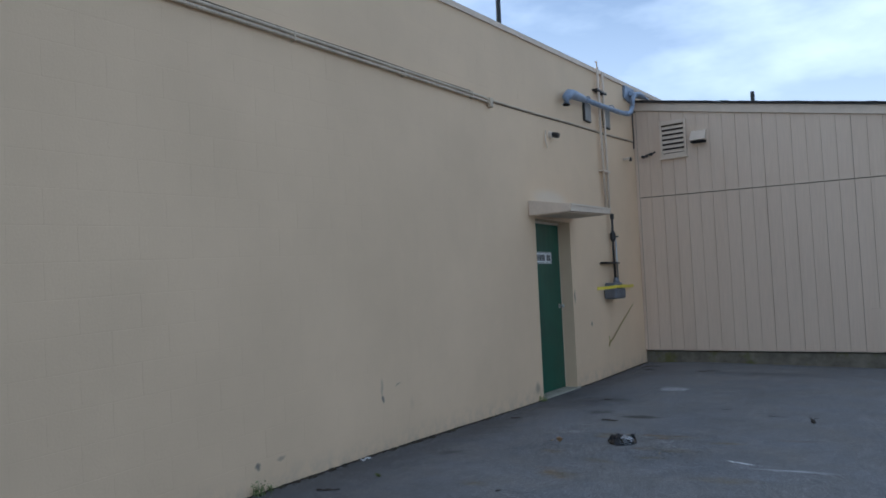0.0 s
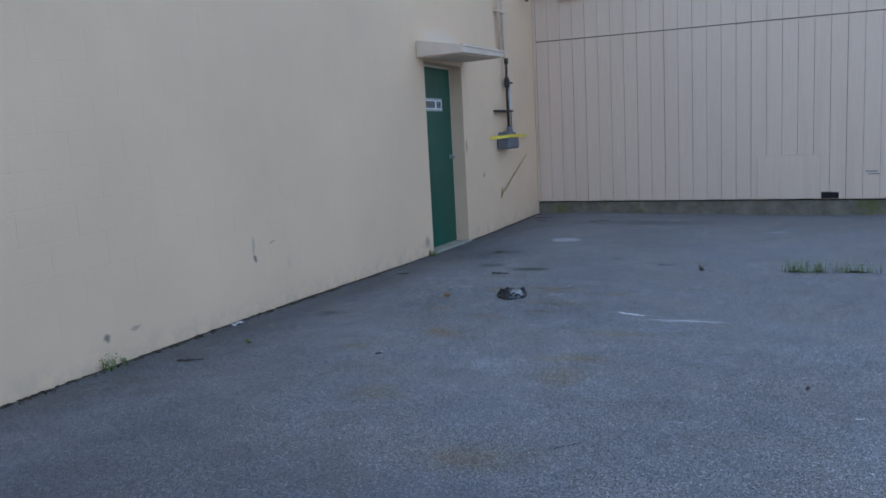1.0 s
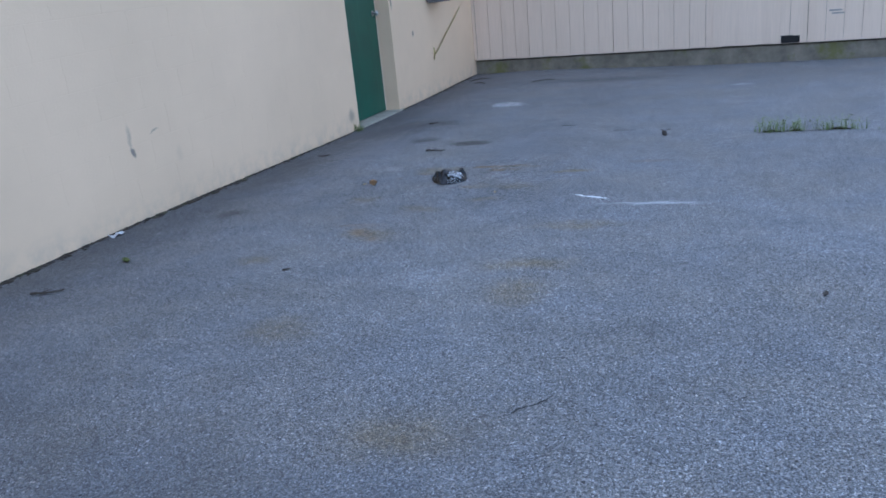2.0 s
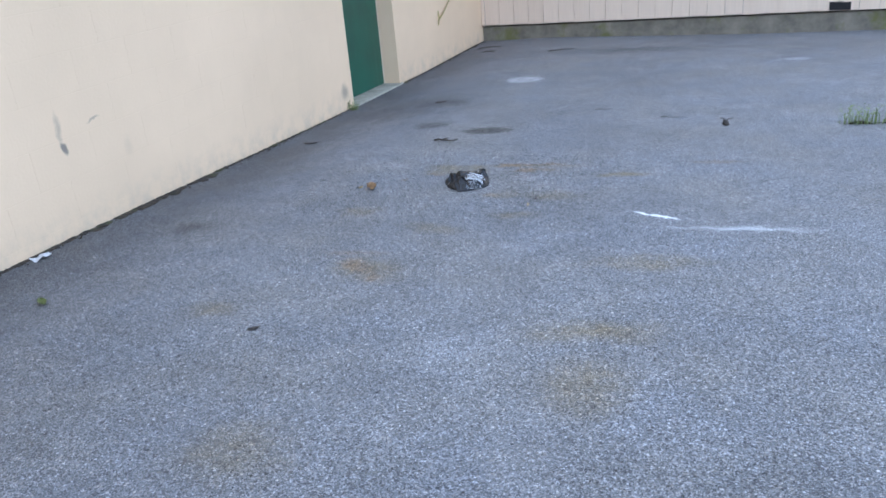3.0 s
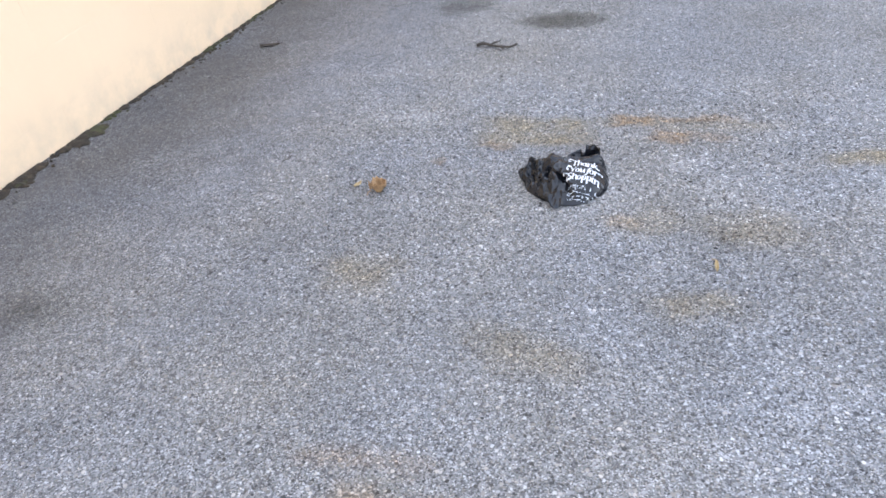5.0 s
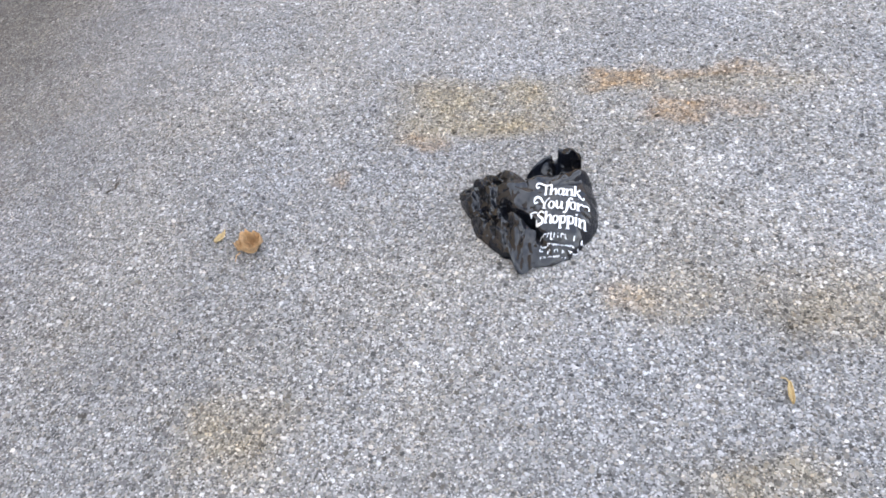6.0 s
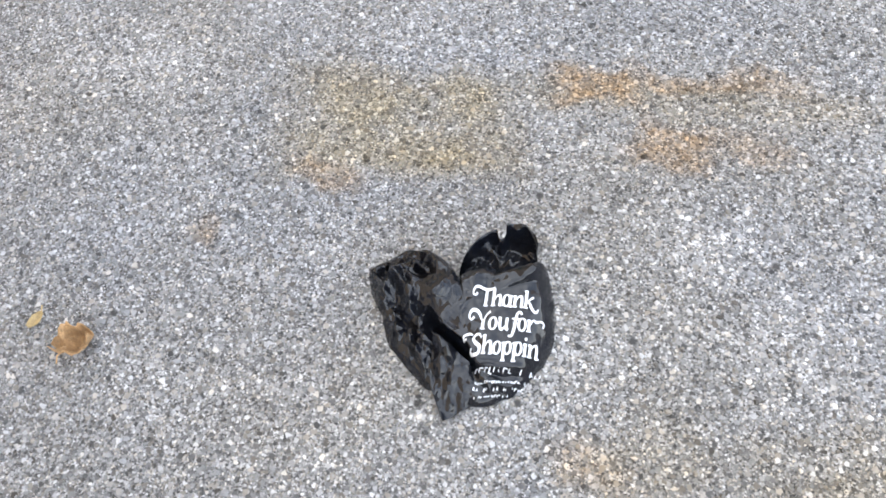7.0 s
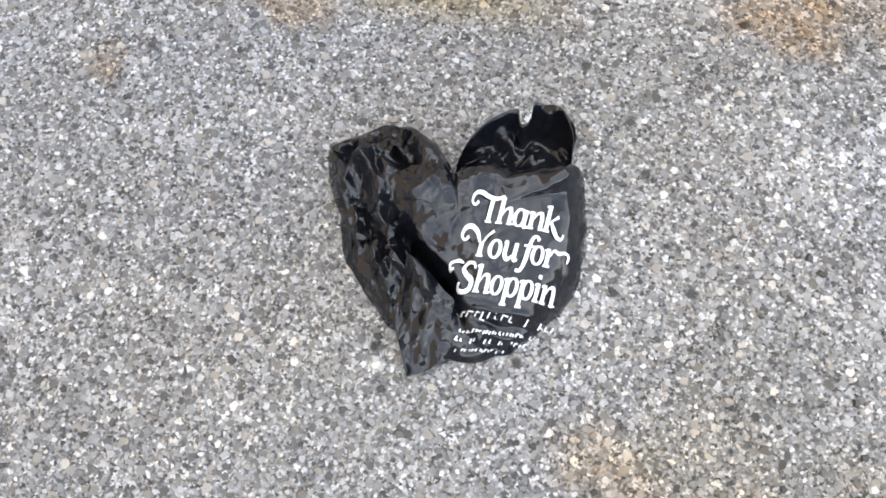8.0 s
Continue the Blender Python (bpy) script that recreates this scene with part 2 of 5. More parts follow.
    # worn white paint stroke
    paint = total(nt, [spot(nt, wob, 2.79, 7.03, 0.14, 0.016, -28, 0.4),
                       calc(nt, 'MULTIPLY', spot(nt, wob, 3.15, 6.89, 0.38, 0.045, 2, 0.0), 0.45)])
    chipped = ramp(nt, grain(nt, p, 120, 2, 0.6), [(0.34, 0.0), (0.5, 1.0)])
    solid = spot(nt, wob, 2.72, 7.072, 0.05, 0.018, -28, 0.6)
    paint = calc(nt, 'MULTIPLY', paint, calc(nt, 'MAXIMUM', chipped, solid))
    col = mix(nt, paint, col, (0.78, 0.79, 0.78))
    # cracks
    w2 = vsum(nt, p, mapping(nt, grain(nt, p, 5, 4, 0.6, "Color"), (-0.07, -0.07, 0), (0, 0, 0), (0.14, 0.14, 0)))
    crack = total(nt, [calc(nt, 'MULTIPLY', spot(nt, w2, 2.49, 7.44, 0.13, 0.006, 75, 0.1), 0.45), calc(nt, 'MULTIPLY', spot(nt, w2, 2.58, 6.2, 0.12, 0.005, -30, 0.1), 0.4), spot(nt, w2, 3.64, 4.06, 0.24, 0.008, -26, 0.3), spot(nt, w2, 2.95, 4.65, 0.14, 0.006, 60, 0.3),
                       spot(nt, w2, 4.2, 8.80, 1.3, 0.009, -9, 0.4), calc(nt, 'MULTIPLY', spot(nt, w2, 3.3, 7.6, 0.5, 0.005, 25, 0.3), 0.6)])
    col = mix(nt, crack, col, (0.02, 0.02, 0.02))
    nt.links.new(col, b.inputs["Base Color"])
    b.inputs["Specular IOR Level"].default_value = 0.3
    if loose:
        relief(nt, b, grain(nt, p, 700, 2), 0.3, 0.0006)
    else:
        h = calc(nt, 'ADD', calc(nt, 'MULTIPLY', gap, 0.6), calc(nt, 'MULTIPLY', pick, 0.7))
        h = calc(nt, 'SUBTRACT', h, calc(nt, 'MULTIPLY', crack, 3.0))
        relief(nt, b, h, 0.7, 0.003)
    return m


STONES = [(0.0, 0.045), (0.15, 0.095), (0.45, 0.178), (0.72, 0.235), (0.90, 0.335), (1.0, 0.47)]
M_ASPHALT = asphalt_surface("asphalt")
M_CHIPS = asphalt_surface("asphalt_stone_chips", True)


def painted_block():
    m, nt, b = material("painted_block_wall", 0.75)
    p = position(nt)
    base = (0.73, 0.541, 0.345)
    cloudy = ramp(nt, grain(nt, p, 0.8, 4, 0.6), [(0.3, 0.93), (0.7, 1.04)])
    one = nt.nodes.new("ShaderNodeObjectInfo").outputs["Random"]
    isle = nt.nodes.new("ShaderNodeNewGeometry").outputs["Random Per Island"]
    tone = ramp(nt, calc(nt, 'FRACT', calc(nt, 'ADD', one, isle)), [(0.0, 0.998), (1.0, 1.002)])
    col = mix(nt, 1.0, mix(nt, 1.0, base, cloudy, 'MULTIPLY'), tone, 'MULTIPLY')
    streak = grain(nt, mapping(nt, p, scale=(1, 6, 0.5)), 1.6, 5, 0.65)
    col = mix(nt, ramp(nt, streak, [(0.55, 0.0), (0.85, 0.08)]), col, (0.80, 0.78, 0.74), 'MULTIPLY')
    # splash dirt near the ground, broken by noise
    zz = nt.nodes.new("ShaderNodeSeparateXYZ")
    nt.links.new(p, zz.inputs[0])
    low = nt.nodes.new("ShaderNodeMapRange")
    nt.links.new(zz.outputs["Z"], low.inputs["Value"])
    low.inputs["From Min"].default_value, low.inputs["From Max"].default_value = 0.16, 0.0
    splash = calc(nt, 'MULTIPLY', low.outputs["Result"], ramp(nt, grain(nt, p, 7, 5, 0.65), [(0.42, 0.0), (0.68, 1.0)]))
    col = mix(nt, calc(nt, 'MULTIPLY', splash, 0.4), col, (0.34, 0.30, 0.24))
    wob = vsum(nt, p, mapping(nt, grain(nt, p, 14, 3, 0.6, "Color"), (0, -0.025, -0.025), (0, 0, 0), (0, 0.05, 0.05)))
    scuff = total(nt, [spot(nt, wob, 6.61, 0.42, 0.030, 0.045, 25, 0.5, "yz"), calc(nt, 'MULTIPLY', spot(nt, wob, 6.60, 0.51, 0.028, 0.11, 0, 0.1, "yz"), 0.45),
                       spot(nt, wob, 5.12, 0.16, 0.035, 0.035, 0, 0.3, "yz"), calc(nt, 'MULTIPLY', spot(nt, wob, 5.35, 0.18, 0.06, 0.02, 0, 0.2, "yz"), 0.6),
                       calc(nt, 'MULTIPLY', spot(nt, wob, 6.84, 0.515, 0.065, 0.012, 8, 0.3, "yz"), 0.6), spot(nt, wob, 11.71, 0.75, 0.04, 0.05, 0, 0.3, "yz"),
                       spot(nt, wob, 11.12, 1.15, 0.03, 0.12, 0, 0.3, "yz"), calc(nt, 'MULTIPLY', spot(nt, wob, 7.05, 0.32, 0.05, 0.09, 0, 0.1, "yz"), 0.12),
                       calc(nt, 'MULTIPLY', spot(nt, wob, 9.78, 0.10, 0.10, 0.10, 0, 0.2, "yz"), 0.7)])
    col = mix(nt, calc(nt, 'MULTIPLY', scuff, 0.85), col, (0.16, 0.14, 0.12))
    # paler oval on the wall directly above the door canopy
    pale_wall = spot(nt, wob, 10.45, 2.42, 0.75, 0.16, 0, 0.3, "yz")
    col = mix(nt, calc(nt, 'MULTIPLY', pale_wall, 0.35), col, (0.70, 0.66, 0.58))
    nt.links.new(col, b.inputs["Base Color"])
    relief(nt, b, calc(nt, 'ADD', grain(nt, p, 60, 4, 0.6), calc(nt, 'MULTIPLY', grain(nt, p, 9, 3), 0.8)), 0.3, 0.004)
    return m


def simple(name, col, rough=0.6, metal=0.0, spread=0.12, scale=12, bump=0.15, dist=0.002, own=True):
    """Painted or plain surface with soft blotches, fine grain and a little relief."""
    m, nt, b = material(name, rough, metal)
    p = local(nt) if own else position(nt)
    a = ramp(nt, grain(nt, p, scale, 4, 0.6), [(0.28, 1 - spread), (0.72, 1 + spread)])
    c = ramp(nt, grain(nt, p, scale * 9, 3, 0.6), [(0.3, 1 - spread * 0.6), (0.7, 1 + spread * 0.5)])
    nt.links.new(mix(nt, 1.0, mix(nt, 1.0, col, a, 'MULTIPLY'), c, 'MULTIPLY'), b.inputs["Base Color"])
    relief(nt, b, grain(nt, p, scale * 14, 3), bump, dist)
    return m


def siding_paint():
    m, nt, b = material("painted_plywood_siding", 0.7)
    p = local(nt)
    r = nt.nodes.new("ShaderNodeObjectInfo").outputs["Random"]
    base = mix(nt, r, (0.685, 0.54, 0.40), (0.70, 0.554, 0.412))
    g = grain(nt, mapping(nt, p, scale=(60, 60, 2.5)), 1.0, 5, 0.65)
    col = mix(nt, 1.0, base, ramp(nt, g, [(0.3, 0.93), (0.7, 1.04)]), 'MULTIPLY')
    st = grain(nt, mapping(nt, position(nt), scale=(5, 5, 0.4)), 1.0, 4, 0.6)
    col = mix(nt, ramp(nt, st, [(0.5, 0.0), (0.8, 0.4)]), col, (0.8, 0.76, 0.7), 'MULTIPLY')
    nt.links.new(col, b.inputs["Base Color"])
    relief(nt, b, g, 0.25, 0.002)
    return m


def mossy_concrete():
    m, nt, b = material("mossy_concrete", 0.9)
    p = position(nt)
    col = mix(nt, 1.0, (0.205, 0.18, 0.135), ramp(nt, grain(nt, p, 6, 5, 0.65), [(0.3, 0.6), (0.7, 1.2)]), 'MULTIPLY')
    moss = ramp(nt, grain(nt, p, 2.2, 5, 0.7), [(0.50, 0.0), (0.62, 0.8)])
    col = mix(nt, moss, col, (0.125, 0.125, 0.032))
    nt.links.new(col, b.inputs["Base Color"])
    relief(nt, b, grain(nt, p, 40, 4), 0.5, 0.006)
    return m


def door_paint():
    m, nt, b = material("green_door_paint", 0.42)
    p = local(nt)
    col = mix(nt, 1.0, (0.0085, 0.076, 0.045), ramp(nt, grain(nt, p, 3, 4, 0.6), [(0.3, 0.8), (0.7, 1.2)]), 'MULTIPLY')
    st = grain(nt, mapping(nt, p, scale=(14, 14, 0.8)), 1.0, 4, 0.6)
    col = mix(nt, ramp(nt, st, [(0.55, 0.0), (0.8, 0.35)]), col, (0.05, 0.16, 0.11))
    nt.links.new(col, b.inputs["Base Color"])
    relief(nt, b, grain(nt, p, 90, 3), 0.12, 0.001)
    return m


def film_plastic():
    m, nt, b = material("black_film_plastic", 0.25)
    p = local(nt)
    nt.links.new(mix(nt, 1.0, (0.004, 0.0048, 0.0075), ramp(nt, grain(nt, p, 40, 3), [(0.3, 0.7), (0.7, 1.5)]), 'MULTIPLY'), b.inputs["Base Color"])
    nt.links.new(ramp(nt, grain(nt, p, 25, 4), [(0.3, 0.10), (0.7, 0.20)]), b.inputs["Roughness"])
    b.inputs["Specular IOR Level"].default_value = 0.42
    warp = vsum(nt, p, mapping(nt, grain(nt, p, 30, 2, 0.5, "Color"), (-0.01, -0.01, 0), (0, 0, 0), (0.02, 0.02, 0.02)))
    long = mapping(nt, warp, rot=(0, 0, 0.5), scale=(1.7, 0.7, 1))
    def creased(scale, steep):
        """Flat facets, each tilted its own way, that meet in sharp creases."""
        n = nt.nodes.new("ShaderNodeTexVoronoi")
        plug(nt, n.inputs["Vector"], long)
        n.inputs["Scale"].default_value = scale
        tilt = vsum(nt, n.outputs["Color"], (0.5, 0.5, 0.5), 'SUBTRACT')
        d = nt.nodes.new("ShaderNodeVectorMath")
        d.operation = 'DOT_PRODUCT'
        nt.links.new(tilt, d.inputs[0])
        nt.links.new(vsum(nt, long, n.outputs["Position"], 'SUBTRACT'), d.inputs[1])
        return calc(nt, 'MULTIPLY', d.outputs["Value"], steep)

    h = calc(nt, 'ADD', creased(44, 1.0), creased(100, 0.6))
    # the printed panel is pulled smoother
    sep = nt.nodes.new("ShaderNodeSeparateXYZ")
    nt.links.new(p, sep.inputs[0])
    slack = nt.nodes.new("ShaderNodeMapRange")
    nt.links.new(sep.outputs["X"], slack.inputs["Value"])
    slack.inputs["From Min"].default_value, slack.inputs["From Max"].default_value = 0.03, -0.03
    slack.inputs["To Min"].default_value, slack.inputs["To Max"].default_value = 0.22, 1.0
    relief(nt, b, calc(nt, 'MULTIPLY', h, slack.outputs["Result"]), 0.62, 1.0)
    return m


M_BLOCK = painted_block()
M_SIDING = siding_paint()
M_MOSS = mossy_concrete()
M_DOOR = door_paint()
M_FILM = film_plastic()
M_TRIM = simple("cream_trim_paint", (0.67, 0.548, 0.42), 0.6, 0, 0.08, 5)
M_SHINGLE = simple("asphalt_shingle", (0.075, 0.07, 0.068), 0.95, 0, 0.35, 8, 0.6, 0.004)
M_ROOF = simple("roofing_felt", (0.14, 0.135, 0.13), 0.9, 0, 0.2, 2, 0.4, 0.004)
M_GALV = simple("bluish_galvanised_steel", (0.27, 0.32, 0.41), 0.5, 0.2, 0.25, 9, 0.2)
M_DIRTY = simple("dirty_brown_cable", (0.20, 0.15, 0.10), 0.8, 0, 0.45, 6, 0.3)
M_CONDUIT = simple("grimy_cream_conduit_paint", (0.54, 0.44, 0.32), 0.65, 0, 0.2, 5)
M_BLACK = simple("black_iron", (0.025, 0.024, 0.023), 0.5, 0.2, 0.3, 20, 0.3)
M_GREYBOX = simple("weathered_grey_enamel", (0.13, 0.135, 0.15), 0.5, 0.1, 0.2, 10)
M_TAPE = simple("yellow_barrier_tape", (0.72, 0.58, 0.03), 0.4, 0, 0.15, 14)
M_YELLOWED = simple("faded_yellow_strap", (0.40, 0.32, 0.11), 0.7, 0, 0.3, 18)
M_WHITE = simple("white_sign_enamel", (0.74, 0.75, 0.74), 0.35, 0, 0.05, 8)
M_INK = simple("dark_sign_ink", (0.03, 0.035, 0.04), 0.5, 0, 0.1, 8)
M_PRINT = simple("white_print_on_film", (0.63, 0.64, 0.66), 0.35, 0, 0.12, 60)
M_METAL = simple("worn_steel", (0.55, 0.54, 0.52), 0.35, 0.9, 0.12, 30)
M_DARK = simple("dark_void", (0.012, 0.011, 0.010), 0.9, 0, 0.3, 10)
M_DRYLEAF = simple("dry_brown_leaf", (0.33, 0.20, 0.095), 0.7, 0, 0.38, 55, 0.5)
M_TANLEAF = simple("pale_tan_leaf", (0.34, 0.25, 0.12), 0.7, 0, 0.3, 60, 0.4)
M_OLIVE = simple("old_green_leaf", (0.10, 0.12, 0.03), 0.7, 0, 0.3, 60, 0.4)
M_GRASS = simple("grass_green", (0.17, 0.215, 0.07), 0.6, 0, 0.3, 30, 0.2)
M_TWIG = simple("dark_twig_bark", (0.05, 0.04, 0.032), 0.85, 0, 0.3, 60, 0.5)
M_PAPER = simple("dirty_white_paper", (0.5, 0.5, 0.5), 0.8, 0, 0.15, 40, 0.4)


def damp_soil():
    m, nt, b = material("damp_dark_soil", 0.95)
    p = position(nt)
    col = ramp(nt, grain(nt, p, 35, 4, 0.7), [(0.3, (0.010, 0.009, 0.007)), (0.55, (0.035, 0.026, 0.016)), (0.75, (0.085, 0.058, 0.03))])
    moss = ramp(nt, grain(nt, p, 5, 4, 0.7), [(0.52, 0.0), (0.6, 0.8)])
    col = mix(nt, moss, col, (0.045, 0.05, 0.014))
    nt.links.new(col, b.inputs["Base Color"])
    relief(nt, b, grain(nt, p, 220, 4, 0.7), 0.8, 0.006)
    return m


M_SOIL = damp_soil()
M_SILL = simple("worn_concrete", (0.33, 0.31, 0.25), 0.9, 0, 0.25, 9, 0.4, 0.004)
# groove shade put into the colour, well darker than the siding paint
M_GROOVE = simple("shaded_groove_brown", (0.26, 0.215, 0.165), 0.85, 0, 0.2, 6)
M_DRAB = simple("drab_grey_paint", (0.30, 0.28, 0.25), 0.6, 0, 0.15, 10)
M_CABLE = simple("black_cable", (0.03, 0.03, 0.03), 0.6, 0, 0.2, 30)


# ---- mesh helpers ----
def mesh_object(name, bm, mat, smooth=False):
    me = bpy.data.meshes.new(name)
    bm.normal_update()
    bm.to_mesh(me)
    bm.free()
    if smooth:
        for f in me.polygons:
            f.use_smooth = True
    me.materials.append(mat)
    return new(name, me)


def part(name, bm, mat, parent, label="", smooth=False):
    ob = mesh_object(name, bm, mat, smooth)
    ob.parent = parent
    return tagged(ob, label)


def base(name, label, category, m=None, group="", kind=""):
    ob = new(name)
    ob.empty_display_size = 0.1
    if m is not None:
        ob.matrix_world = m
    return tagged(ob, label, category, group, kind)


def box(bm, x0, x1, y0, y1, z0, z1, bevel=0.0):
    r = bmesh.ops.create_cube(bm, size=1.0)
    vs = r["verts"]
    for v in vs:
        v.co = Vector((x0 + (v.co.x + 0.5) * (x1 - x0), y0 + (v.co.y + 0.5) * (y1 - y0), z0 + (v.co.z + 0.5) * (z1 - z0)))
    if bevel:
        es = list({e for v in vs for e in v.link_edges})
        bmesh.ops.bevel(bm, geom=es, offset=bevel, segments=2, affect='EDGES', profile=0.5)
    return bm


def boxed(*a, bevel=0.0):
    return box(bmesh.new(), *a, bevel=bevel)


def hull6(bm, lo, hi):
    """A solid between two quads of four points each."""
    a = [bm.verts.new(p) for p in lo]
    c = [bm.verts.new(p) for p in hi]
    bm.faces.new(a[::-1])
    bm.faces.new(c)
    for i in range(4):
        j = (i + 1) % 4
        bm.faces.new((a[i], a[j], c[j], c[i]))
    bmesh.ops.recalc_face_normals(bm, faces=bm.faces)
    return bm


def tube(bm, pts, radius, sides=10, caps=True):
    """A pipe along a line of points; radius one number or one for each point."""
    pts = [Vector(p) for p in pts]
    rs = radius if isinstance(radius, (list, tuple)) else [radius] * len(pts)
    rings = []
    up = Vector((0.13, 0.31, 0.94))
    for i, p in enumerate(pts):
        d = (pts[min(i + 1, len(pts) - 1)] - pts[max(i - 1, 0)]).normalized()
        s = d.cross(up)
        if s.length < 0.05:
            s = d.cross(Vector((1, 0, 0)))
        s.normalize()
        t = d.cross(s)
        rings.append([bm.verts.new(p + (s * math.cos(2 * math.pi * k / sides) + t * math.sin(2 * math.pi * k / sides)) * rs[i]) for k in range(sides)])
    for a, c in zip(rings, rings[1:]):
        for k in range(sides):
            n = (k + 1) % sides
            bm.faces.new((a[k], a[n], c[n], c[k]))
    if caps:
        bm.faces.new(rings[0][::-1])
        bm.faces.new(rings[-1])
    bmesh.ops.recalc_face_normals(bm, faces=bm.faces)
    return bm


def piped(pts, radius, sides=10):
    return tube(bmesh.new(), pts, radius, sides)


def ribbon(pts, width, up, thick=0.0012):
    """A thin strap along points, its width along up."""
    bm = bmesh.new()
    up = Vector(up).normalized() * width / 2
    out = []
    for i, p in enumerate(pts):
        p = Vector(p)
        d = (Vector(pts[min(i + 1, len(pts) - 1)]) - Vector(pts[max(i - 1, 0)])).normalized()
        n = d.cross(up).normalized() * thick / 2
        out.append([bm.verts.new(p + up + n), bm.verts.new(p - up + n), bm.verts.new(p - up - n), bm.verts.new(p + up - n)])
    for a, c in zip(out, out[1:]):
        for k in range(4):
            n = (k + 1) % 4
            bm.faces.new((a[k], a[n], c[n], c[k]))
    bm.faces.new(out[0])
    bm.faces.new(out[-1][::-1])
    bmesh.ops.recalc_face_normals(bm, faces=bm.faces)
    return bm


# ---- ground ----
def ease(a, c, v):
    t = min(1.0, max(0.0, (v - a) / (c - a)))
    return t * t * (3 - 2 * t)


def ground_z(x, y):
    """Level, with a shallow fall towards the timber wall and a worn channel along the block wall."""
    fall = -0.06 * ease(11.0, 13.5, y) * min(1.0, max(0.0, x / 3.5))
    channel = -0.014 - 0.042 * ease(6.0, 10.0, y) + 0.024 * ease(11.5, 14.0, y)
    return fall + channel * ease(1.0, 0.05, x)


def build_ground():
    bm = bmesh.new()
    # one sheet: fine in the yard, wide towards the horizon
    xs = [-900, -200, -60, -20, -8, -3, -0.3] + [0.125 * i for i in range(9)] + [1.5 + 0.5 * i for i in range(22)] + [14, 18, 25, 60, 200, 900]
    ys = [-900, -200, -60, -20, -8, -3] + [0.5 * i for i in range(33)] + [18, 25, 60, 200, 900]
    grid = [[bm.verts.new((x, y, ground_z(x, y))) for y in ys] for x in xs]
    for i in range(len(xs) - 1):
        for j in range(len(ys) - 1):
            bm.faces.new((grid[i][j], grid[i + 1][j], grid[i + 1][j + 1], grid[i][j + 1]))
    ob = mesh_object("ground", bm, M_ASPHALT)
    tagged(ob, "worn grey asphalt yard with exposed stone, rust stains and cracks", "asphalt ground", kind="structure")


build_ground()

# ---- the block building ----
DOOR_Y0, DOOR_Y1, DOOR_H = 9.935, 11.05, 2.15
CORNER = 14.2


def wall_top(y):
    return 4.275 + 0.0575 * (max(y, 0.0) - 8.1)


